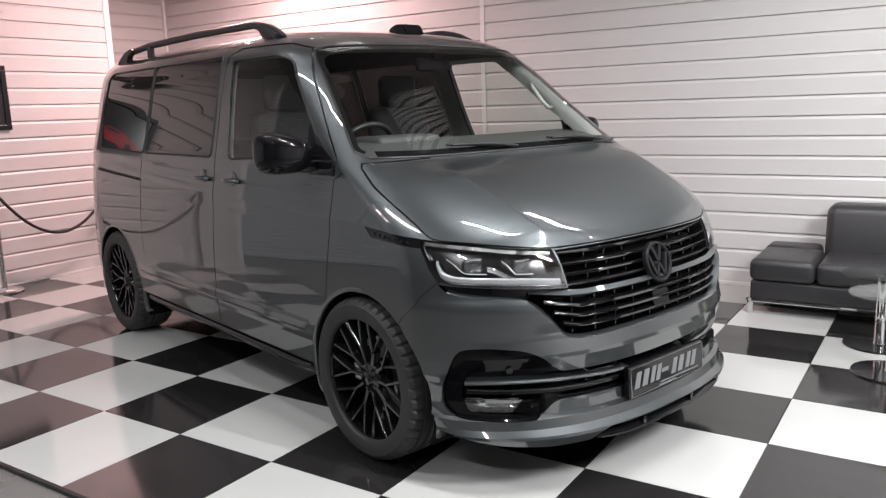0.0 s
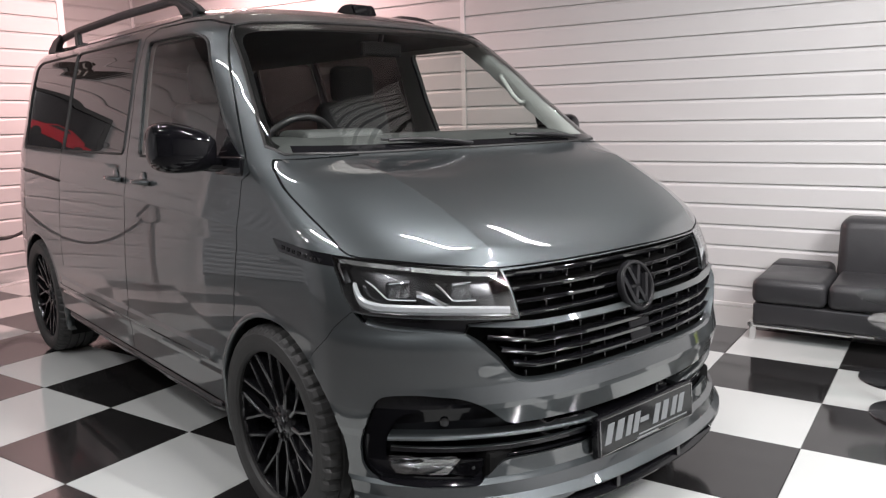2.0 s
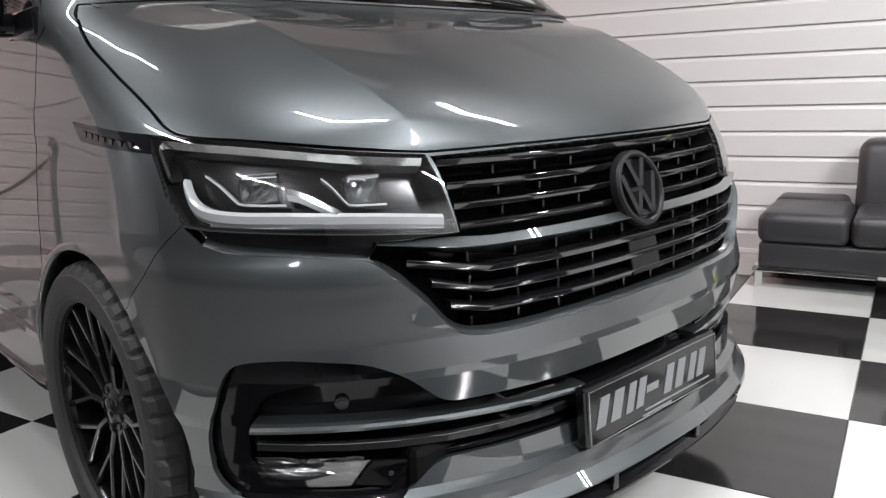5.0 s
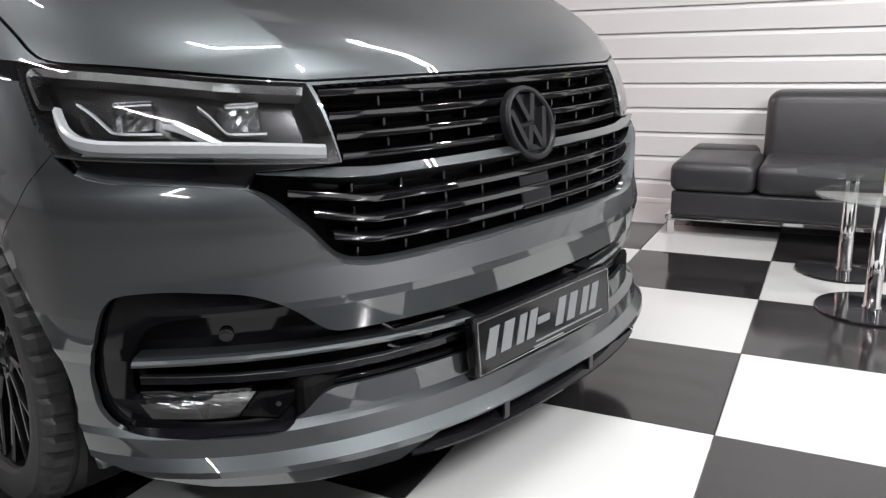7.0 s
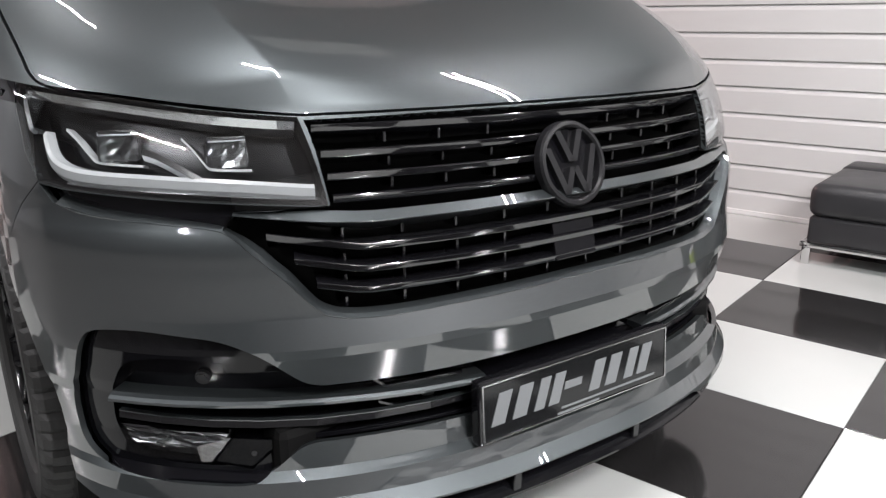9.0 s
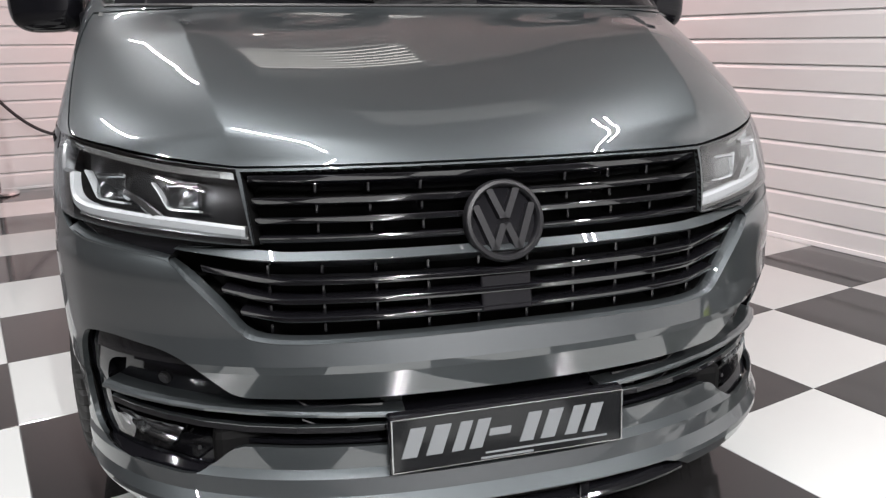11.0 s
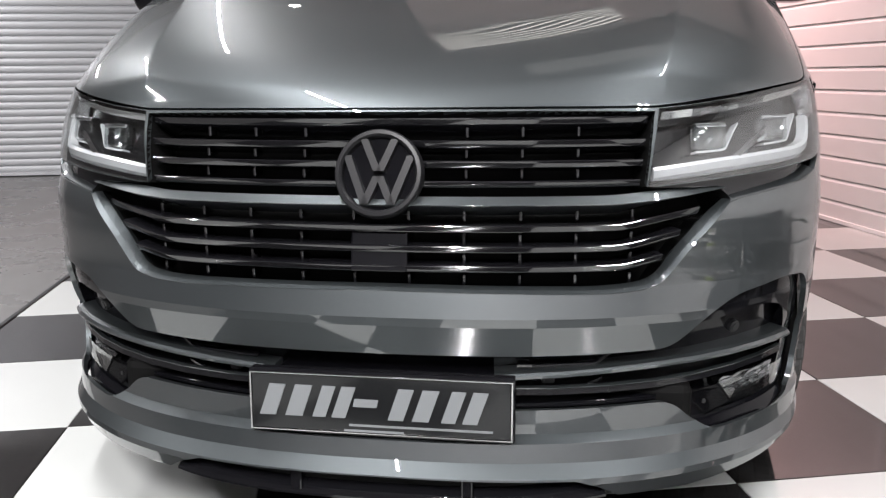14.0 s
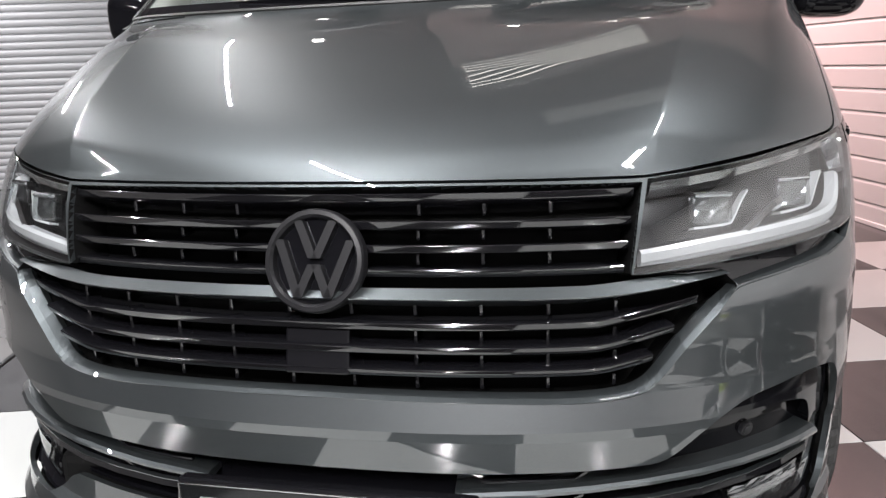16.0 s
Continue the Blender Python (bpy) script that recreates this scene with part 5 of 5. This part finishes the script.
# ---- cabin ----
bm = bmesh.new()
rows = []
for y, z in ((-0.02, 1.264), (0.08, 1.296), (0.24, 1.335), (0.42, 1.342), (0.50, 1.31), (0.54, 1.18), (0.52, 0.95)):
    rows.append([bm.verts.new((x, y + 0.05 * (abs(x) / 0.8) ** 2, z)) for x in (-0.84, -0.6, -0.3, 0.0, 0.3, 0.6, 0.84)])
for a, b in zip(rows, rows[1:]):
    for k in range(6):
        bm.faces.new((a[k], a[k + 1], b[k + 1], b[k]))
part("dashboard", bm, M_DASH, van, "dark grey dashboard", smooth=True)
bm = bmesh.new()
box(bm, (-0.60, 0.30, 1.30), (-0.22, 0.53, 1.366), 0.03, segments=3)
part("instrument_hood", bm, M_DASH, van, smooth=True)
wheel_m = Matrix.Translation((-0.40, 0.72, 1.255)) @ Matrix.Rotation(radians(-62), 4, "X")
bm = bmesh.new()
tube(bm, [wheel_m @ Vector((0.185 * math.cos(t), 0.185 * math.sin(t), 0)) for t in (2 * math.pi * k / 36 for k in range(36))], 0.015, 10, close=True)
steer = part("steering_wheel", bm, M_SATIN, van, "black steering wheel", smooth=True)
bm = bmesh.new()
box(bm, (-0.17, -0.02, -0.03), (0.17, 0.02, 0.0), 0.01, wheel_m)
box(bm, (-0.06, -0.06, -0.04), (0.06, 0.05, 0.01), 0.02, wheel_m)
part("wheel_spoke", bm, M_SATIN, steer)
for x in (-0.42, 0.40):
    bm = bmesh.new()
    box(bm, (x - 0.25, 0.92, 0.78), (x + 0.25, 1.42, 0.95), 0.06, segments=4)
    seat = part("front_seat", bm, M_CLOTH, van, "dark cloth front seat", smooth=True)
    bm = bmesh.new()
    box(bm, (x - 0.24, 1.30, 0.93), (x + 0.24, 1.44, 1.50), 0.06, segments=4)
    for v in bm.verts:
        v.co.y += 0.16 * (v.co.z - 0.93)
        v.co.x = x + (v.co.x - x) * (1 - 0.25 * max(0, v.co.z - 1.15))
    part("seat_back", bm, M_CLOTH, seat, smooth=True)
    bm = bmesh.new()
    box(bm, (x - 0.135, 1.39, 1.50), (x + 0.135, 1.49, 1.70), 0.045, segments=4)
    part("headrest", bm, M_CLOTH, seat, smooth=True)
bm = bmesh.new()
tube(bm, [(0.725, 0.56, 1.600), (0.700, 0.555, 1.605), (0.688, 0.535, 1.590), (0.695, 0.465, 1.505), (0.712, 0.435, 1.470), (0.745, 0.435, 1.470)], 0.012, 8)
part("grab_handle", bm, M_CABIN, van, "pale grey grab handle", smooth=True)
bm = bmesh.new()
box(bm, (-0.11, 0.60, 1.68), (0.11, 0.63, 1.745), 0.012)
cyl(bm, (0, 0.62, 1.74), (0, 0.60, 1.80), 0.012)
part("interior_mirror", bm, M_DARK, van)
bm = bmesh.new()
box(bm, (-0.80, 0.30, 0.55), (0.80, 3.6, 0.60))
part("cabin_floor", bm, M_DARK, van)


# ---- room trim, shutter ----
def room_box(name, lo, hi, mat, label, category, bevel=0.0, kind="structure"):
    bm = bmesh.new()
    box(bm, lo, hi, bevel)
    ob = mesh_object(name, bm, mat)
    ob.matrix_world = ROOM
    return tagged(ob, label, category, kind=kind)


JOINT_V = 0.705
room_box("trim_joint", (WALL_U - 0.025, JOINT_V - 0.022, 0), (WALL_U - 0.0175, JOINT_V + 0.022, CEIL), M_TRIM, "white vertical joint strip on the cladding", "trim", 0.002)
room_box("trim_corner", (WALL_U - 0.05, RECESS_V - 0.05, 0), (WALL_U - 0.0, RECESS_V - 0.0, CEIL), M_TRIM, "white corner trim", "trim", 0.006)
room_box("trim_end", (RECESS_U - 0.045, WALL_V - 0.030, 0), (RECESS_U + 0.022, WALL_V + 0.04, CEIL), M_TRIM, "white end trim of the cladding", "trim", 0.01)
room_box("trim_step", (STEP_U - 0.028, WALL_V - 0.028, 0), (STEP_U + 0.03, WALL_V + 0.03, CEIL), M_TRIM, "white end trim of the cladding", "trim", 0.008)
room_box("baseboard_east", (WALL_U - 0.034, FRONT_V, 0), (WALL_U - 0.0195, RECESS_V - 0.05, 0.030), M_TRIM, "thin white floor trim along the wall", "baseboard", 0.004)
room_box("baseboard_north", (STEP_U, WALL_V - 0.032, 0), (RECESS_U - 0.05, WALL_V - 0.0195, 0.022), M_TRIM, "thin white floor trim along the wall", "baseboard", 0.004)
room_box("wall_shutter_head", (LEFT_U, SHUT_V, 2.95), (STEP_U, SHUT_V + 0.15, CEIL), M_TRIM, "white wall over the roller shutter", "wall")
room_box("wall_shutter_side", (-0.42, SHUT_V, 0), (STEP_U, SHUT_V + 0.15, 2.95), M_TRIM, "white wall beside the roller shutter", "wall")
room_box("wall_shutter_far", (LEFT_U, SHUT_V, 0), (-4.9, SHUT_V + 0.15, 2.95), M_TRIM, "white wall beside the roller shutter", "wall")
shutter = empty("roller_shutter", ROOM)
tagged(shutter, "closed white steel roller shutter with ribbed slats", "roller shutter")
SLAT_H = 0.0755
bm = bmesh.new()
prof = [(0.02, 0.0), (0.004, 0.004), (-0.006, 0.016), (-0.011, 0.030), (-0.012, 0.042), (-0.008, 0.056), (0.0, 0.066), (0.006, 0.070), (0.02, SLAT_H)]
a = [bm.verts.new((-4.9, SHUT_V + y, z)) for y, z in prof]
b = [bm.verts.new((-0.50, SHUT_V + y, z)) for y, z in prof]
for k in range(len(prof) - 1):
    bm.faces.new((a[k], b[k], b[k + 1], a[k + 1]))
slat_me = bpy.data.meshes.new("slat")
bm.to_mesh(slat_me)
bm.free()
slat_me.materials.append(M_SHUTTER)
slat_me.polygons.foreach_set("use_smooth", [True] * len(slat_me.polygons))
for k in range(39):
    ob = new("slat", slat_me)
    ob.parent = shutter
    ob.location = (0, 0, 0.03 + SLAT_H * k)
bm = bmesh.new()
box(bm, (-4.9, SHUT_V - 0.02, 0.0), (-0.50, SHUT_V + 0.03, 0.035), 0.004)
part("bottom_rail", bm, M_SHUTTER, shutter)
for u in (-0.52, -4.93):
    bm = bmesh.new()
    box(bm, (u, SHUT_V - 0.045, 0), (u + 0.09, SHUT_V + 0.03, 2.95), 0.006)
    part("guide_rail", bm, M_SHUTTER, shutter)
for z in (0.98, 1.62):
    bm = bmesh.new()
    box(bm, (-0.56, SHUT_V - 0.06, z), (-0.47, SHUT_V - 0.03, z + 0.02), 0.004)
    cyl(bm, (-0.45, SHUT_V - 0.06, z - 0.08), (-0.45, SHUT_V - 0.06, z - 0.16), 0.012)
    part("lock", bm, M_SATIN, shutter, "black shutter lock")

# edge strip of the checkered floor
bm = bmesh.new()
box(bm, (-TILE - 0.022, -6.1, -0.012), (-TILE, WALL_V, 0.006), 0.003)
strip = mesh_object("trim_floor_edge", bm, M_SATIN)
strip.matrix_world = ROOM
tagged(strip, "black edging strip of the checkered floor", "trim", kind="structure")


# ---- sofa ----
def cushion(bm, lo, hi, puff=0.02, bevel=0.05):
    vs = box(bm, lo, hi, bevel, segments=4)
    lo, hi = Vector(lo), Vector(hi)
    c, h = (lo + hi) / 2, (hi - lo) / 2
    for v in vs:
        if v.is_valid and v.co.z > c.z:
            fx, fy = 1 - ((v.co.x - c.x) / h.x) ** 2, 1 - ((v.co.y - c.y) / h.y) ** 2
            v.co.z += puff * max(fx, 0) ** 0.5 * max(fy, 0) ** 0.5


SU, SV0, SV1 = 3.37, -1.86, -4.15
sofa = empty("sofa", ROOM)
tagged(sofa, "low black leather sofa with a chrome frame against the clad wall", "sofa")
bm = bmesh.new()
box(bm, (SU + 0.012, SV1, 0.105), (4.15, SV0 - 0.012, 0.232), 0.016, segments=3)
part("base", bm, M_LEATHER, sofa, smooth=True)
bounds = (SV0, -2.285, -3.05, SV1)
for v0, v1 in zip(bounds, bounds[1:]):
    bm = bmesh.new()
    cushion(bm, (SU - 0.005, v1 + 0.002, 0.232), (3.92, v0 - 0.002, 0.385), 0.012, 0.045)
    bmesh.ops.subdivide_edges(bm, edges=[e for e in bm.edges if e.calc_length() > 0.2], cuts=3)
    part("seat_cushion", bm, M_LEATHER, sofa, "black leather seat cushion", smooth=True)
bm = bmesh.new()
cushion(bm, (3.90, -2.24, 0.232), (4.15, SV0 - 0.004, 0.392), 0.008, 0.04)
part("rear_cushion", bm, M_LEATHER, sofa, smooth=True)
for v0, v1 in ((-2.27, -3.20), (-3.205, SV1)):
    bm = bmesh.new()
    box(bm, (3.86, v1, 0.30), (4.12, v0, 0.715), 0.065, segments=5)
    for v in bm.verts:
        v.co.x += 0.16 * (v.co.z - 0.45)
        v.co.x = min(v.co.x, 4.185)
    part("backrest", bm, M_LEATHER, sofa, "black leather backrest", smooth=True)
bm = bmesh.new()
for a, b in (((SU + 0.01, SV0, 0.095), (SU + 0.01, SV1, 0.095)), ((4.12, SV0, 0.095), (4.12, SV1, 0.095)), ((SU + 0.01, SV0, 0.095), (4.12, SV0, 0.095))):
    box(bm, (min(a[0], b[0]) - 0.011, min(a[1], b[1]) - 0.011, 0.084), (max(a[0], b[0]) + 0.011, max(a[1], b[1]) + 0.011, 0.106), 0.003)
part("frame_rail", bm, M_CHROME, sofa, "chrome frame rail")
for u in (SU + 0.01, 4.12):
    for v in (SV0 - 0.02, SV1 + 0.03):
        bm = bmesh.new()
        box(bm, (u - 0.011, v - 0.02, 0.0), (u + 0.011, v + 0.02, 0.086), 0.003)
        part("leg", bm, M_CHROME, sofa)


# ---- side tables ----
def side_table(u, v, z, r, rb):
    t = empty("side_table", ROOM @ Matrix.Translation((u, v, 0)))
    tagged(t, "small round glass table on a chrome column and black disc", "table", group="tables by the sofa")
    bm = bmesh.new()
    lathe(bm, [(0.0, 0.0), (rb, 0.0), (rb + 0.003, 0.004), (rb, 0.010), (0.05, 0.013), (0.0, 0.013)], seg=64)
    part("base", bm, M_BASEBLACK, t, "gloss black disc base", smooth=False)
    bm = bmesh.new()
    lathe(bm, [(0.034, 0.012), (0.034, 0.018), (0.029, 0.022), (0.0285, z - 0.02), (0.045, z - 0.015), (0.045, z - 0.006), (0.0, z - 0.006)], seg=32)
    part("column", bm, M_CHROME, t, "chrome column", smooth=True)
    bm = bmesh.new()
    lathe(bm, [(0.0, z - 0.005), (r - 0.002, z - 0.005), (r, z - 0.003), (r, z + 0.001), (r - 0.002, z + 0.003), (0.0, z + 0.003)], seg=72)
    part("tabletop", bm, M_GLASSTOP, t, "clear glass top")


side_table(2.945, -2.705, 0.44, 0.225, 0.195)
side_table(2.43, -2.80, 0.44, 0.228, 0.195)
tin = empty("tin", ROOM @ Matrix.Translation((2.40, -2.83, 0.444)))
tagged(tin, "small white tin with a lime green label on the glass table", "tin")
bm = bmesh.new()
lathe(bm, [(0.0, 0.0), (0.036, 0.0), (0.038, 0.003), (0.038, 0.112), (0.035, 0.117), (0.0, 0.117)], seg=32)
part("body", bm, M_WHITE, tin, smooth=False)
bm = bmesh.new()
lathe(bm, [(0.0384, 0.048), (0.0384, 0.100)], seg=32)
part("label", bm, M_LIME, tin, "lime green label")


# ---- stanchions and ropes ----
def stanchion(u, v):
    s = empty("stanchion", ROOM @ Matrix.Translation((u, v, 0)))
    tagged(s, "polished steel barrier post with a round base by the wall", "barrier post", group="barrier posts")
    bm = bmesh.new()
    lathe(bm, [(0.0, 0.0), (0.150, 0.0), (0.155, 0.006), (0.150, 0.018), (0.10, 0.034), (0.035, 0.044), (0.0, 0.044)], seg=48)
    part("base", bm, M_CHROME, s, smooth=True)
    bm = bmesh.new()
    lathe(bm, [(0.024, 0.04), (0.024, 0.86), (0.032, 0.865), (0.032, 0.885), (0.022, 0.89), (0.022, 0.905), (0.0, 0.905)], seg=24)
    part("pole", bm, M_STEEL, s, smooth=False)
    bm = bmesh.new()
    bmesh.ops.create_uvsphere(bm, u_segments=24, v_segments=14, radius=0.031, matrix=Matrix.Translation((0, 0, 0.925)))
    part("finial", bm, M_CHROME, s, smooth=True)


POSTS = [(0.15, 4.0), (1.29, 3.99), (2.46, 3.99)]
for u, v in POSTS:
    stanchion(u, v)
for (u0, v0), (u1, v1) in zip(POSTS, POSTS[1:]):
    bm = bmesh.new()
    pts = []
    for k in range(25):
        t = k / 24
        pts.append((u0 + (u1 - u0) * (0.03 + 0.94 * t), v0 + (v1 - v0) * t - 0.02, 0.855 - 0.40 * (1 - (2 * t - 1) ** 2)))
    tube(bm, pts, 0.0135, 10)
    rope = mesh_object("barrier_rope", bm, M_ROPE, smooth=True)
    rope.matrix_world = ROOM
    tagged(rope, "black twisted rope sagging between two barrier posts", "rope", group="barrier ropes")
    for p, q in ((pts[0], pts[1]), (pts[-1], pts[-2])):
        bm = bmesh.new()
        d = (Vector(q) - Vector(p)).normalized()
        cyl(bm, Vector(p) - d * 0.03, Vector(p) + d * 0.03, 0.017, 0.017, 16)
        part("rope_end", bm, M_CHROME, rope)

# ---- picture and emblem on the wall ----
PU0, PU1, PZ0, PZ1, PV = 0.74, 1.636, 1.418, 1.985, WALL_V - 0.019
pic = empty("framed_picture", ROOM)
tagged(pic, "black framed picture of a red car hanging on the cladding", "picture")
for lo, hi in (((PU0, PZ0), (PU1, PZ0 + 0.045)), ((PU0, PZ1 - 0.045), (PU1, PZ1)), ((PU0, PZ0 + 0.045), (PU0 + 0.045, PZ1 - 0.045)), ((PU1 - 0.045, PZ0 + 0.045), (PU1, PZ1 - 0.045))):
    bm = bmesh.new()
    box(bm, (lo[0], PV - 0.03, lo[1]), (hi[0], PV, hi[1]), 0.004)
    part("frame_bar", bm, M_FRAME, pic)
bm = bmesh.new()
box(bm, (PU0 + 0.045, PV - 0.014, PZ0 + 0.045), (PU1 - 0.045, PV - 0.004, PZ1 - 0.045))
part("print", bm, M_PRINT, pic, "dark print")
cx, cz = (PU0 + PU1) / 2, (PZ0 + PZ1) / 2
cx -= 0.10
bm = bmesh.new()
car = [(-0.34, -0.05), (-0.33, 0.0), (-0.22, 0.035), (-0.10, 0.085), (0.06, 0.088), (0.16, 0.045), (0.30, 0.025), (0.345, -0.01), (0.34, -0.06), (0.24, -0.07), (-0.24, -0.07)]
prism(bm, [(cx + a * 0.85, cz - 0.02 + b * 0.8) for a, b in car], PV - 0.0165, PV - 0.0135)
bmesh.ops.recalc_face_normals(bm, faces=bm.faces[:])
part("car_shape", bm, M_RED, pic, "flat red car shape")
bm = bmesh.new()
prism(bm, [(cx + a * 0.85, cz - 0.02 + b * 0.8) for a, b in ((-0.10, 0.045), (-0.07, 0.075), (0.05, 0.078), (0.13, 0.042))], PV - 0.0178, PV - 0.0160)
bmesh.ops.recalc_face_normals(bm, faces=bm.faces[:])
part("window_shape", bm, M_FRAME, pic)
for a in (-0.18, 0.18):
    bm = bmesh.new()
    cyl(bm, (cx + a, PV - 0.0185, cz - 0.07), (cx + a, PV - 0.015, cz - 0.07), 0.040, 0.040, 24)
    part("wheel_shape", bm, M_FRAME, pic)
cx += 0.10
emblem = empty("wall_emblem", ROOM)
tagged(emblem, "dark winged wall emblem with a pale disc above the picture", "emblem")
EZ = 2.33
bm = bmesh.new()
cyl(bm, (cx, PV, EZ), (cx, PV - 0.03, EZ), 0.105, 0.10, 40)
part("disc", bm, M_EMBLEM, emblem)
for a in (-0.032, 0.032):
    bm = bmesh.new()
    prism(bm, [(cx + a - 0.026, EZ - 0.05), (cx + a - 0.008, EZ - 0.05), (cx + a + 0.026, EZ + 0.055), (cx + a + 0.006, EZ + 0.055)], PV - 0.036, PV - 0.03)
    bmesh.ops.recalc_face_normals(bm, faces=bm.faces[:])
    part("pale_bar", bm, M_EMBLEMPALE, emblem)
for sg in (-1, 1):
    for k in range(7):
        bm = bmesh.new()
        z0, z1 = 0.075 - 0.022 * k, 0.115 - 0.030 * k
        reach = 0.51 - 0.045 * k
        pts = [(sg * 0.085, z0 - 0.024), (sg * reach * 0.6, z1 - 0.022 + 0.012), (sg * reach, z1 + 0.005), (sg * reach * 0.6, z1 + 0.014), (sg * 0.085, z0 + 0.002)]
        prism(bm, [(cx + a, EZ + b) for a, b in pts], PV - 0.012 - 0.002 * k, PV)
        bmesh.ops.recalc_face_normals(bm, faces=bm.faces[:])
        part("feather", bm, M_EMBLEM, emblem)


# ---- ceiling fittings ----
def batten(u, v, tubes, along="v"):
    """A ceiling batten: housing with end caps and the holders of its tubes."""
    turn = 0 if along == "v" else 90
    ob = empty("ceiling_light")
    tagged(ob, "white metal ceiling batten with bare lit tubes, some added unseen", "ceiling light", group="ceiling battens")
    ob.matrix_world = ROOM @ pose(u, v, CEIL - (RAFT_DROP if u > RAFT_U and v > RAFT_V else 0), 0, 0, turn)
    w = 0.03 + 0.045 * (tubes - 1)
    bm = bmesh.new()
    box(bm, (-w, -0.76, -0.045), (w, 0.76, 0.0), 0.006)
    part("housing", bm, M_TRIM, ob)
    for k in range(tubes):
        x = 0.09 * (k - (tubes - 1) / 2)
        bm = bmesh.new()
        cyl(bm, (x, -0.71, -0.061), (x, 0.71, -0.061), 0.013, 0.013, 12)
        part("tube", bm, M_WHITE, ob)
        for y in (-0.735, 0.735):
            bm = bmesh.new()
            box(bm, (x - 0.016, y - 0.02, -0.078), (x + 0.016, y + 0.02, -0.040), 0.004)
            part("holder", bm, M_TRIM, ob)


# housings for all tubes, those of the added unseen ones too
for u, v, tubes, watts in BATTENS:
    batten(u, v, tubes)
batten(2.9, 2.7, 1, "u")


def louvre_light(u, v, mat, drop=0.0):
    ob = empty("louvre_light")
    tagged(ob, "white ceiling light panel with lengthwise louvre slats", "ceiling light", group="louvre panels")
    ob.matrix_world = ROOM @ pose(u, v, CEIL - drop)
    bm = bmesh.new()
    box(bm, (-0.50, -0.19, -0.012), (0.50, 0.19, -0.002))
    part("panel", bm, mat, ob)
    for y in (-0.195, 0.195):
        bm = bmesh.new()
        box(bm, (-0.52, y - 0.012, -0.05), (0.52, y + 0.012, 0.0), 0.003)
        part("frame", bm, M_TRIM, ob)
    for x in (-0.51, 0.51):
        bm = bmesh.new()
        box(bm, (x - 0.010, -0.183, -0.05), (x + 0.010, 0.183, 0.0), 0.003)
        part("frame", bm, M_TRIM, ob)
    for k in range(8):
        y = -0.154 + 0.044 * k
        bm = bmesh.new()
        box(bm, (-0.498, y - 0.006, -0.040), (0.498, y + 0.006, -0.014), 0.001, segments=1)
        part("slat", bm, M_LINING, ob)


louvre_light(1.64, 0.08, M_LOUVRE, RAFT_DROP)
louvre_light(1.88, -1.10, M_LOUVREDIM)
for u, v in ((0.45, 1.0), (1.60, 1.15), (2.20, 1.12), (2.42, 1.12)):
    spot = empty("downlight")
    tagged(spot, "small round white ceiling downlight, lit", "downlight", group="downlights")
    spot.matrix_world = ROOM @ pose(u, v, CEIL - (RAFT_DROP if u > RAFT_U else 0))
    bm = bmesh.new()
    lathe(bm, [(0.034, 0.0), (0.036, -0.010), (0.046, -0.012), (0.050, -0.004), (0.050, 0.0)], seg=28)
    part("ring", bm, M_TRIM, spot)
    bm = bmesh.new()
    cyl(bm, (0, 0, -0.006), (0, 0, -0.001), 0.034, 0.034, 24)
    part("bulb", bm, M_SPOT, spot)


# ---- checkered floor ----
def tile_mesh(name, mat):
    bm = bmesh.new()
    g = 0.0012
    box(bm, (g, g, -0.011), (TILE - g, TILE - g, 0.0))
    bmesh.ops.bevel(bm, geom=[e for e in bm.edges if all(v.co.z > -0.005 for v in e.verts)], offset=0.0015, segments=1, affect="EDGES")
    me = bpy.data.meshes.new(name)
    bm.to_mesh(me)
    bm.free()
    me.materials.append(mat)
    return me


checker = empty("checkered_floor", ROOM)
tagged(checker, "glossy black and white checkered floor of square tiles", "floor", kind="structure")
white_tile, black_tile = tile_mesh("white_tile", M_TILE_W), tile_mesh("black_tile", M_TILE_B)
for i in range(-1, 7):
    for j in range(-10, 7):
        t = new("floor_tile", white_tile if (i + j) % 2 else black_tile)
        t.parent = checker
        t.location = (i * TILE, j * TILE, 0)
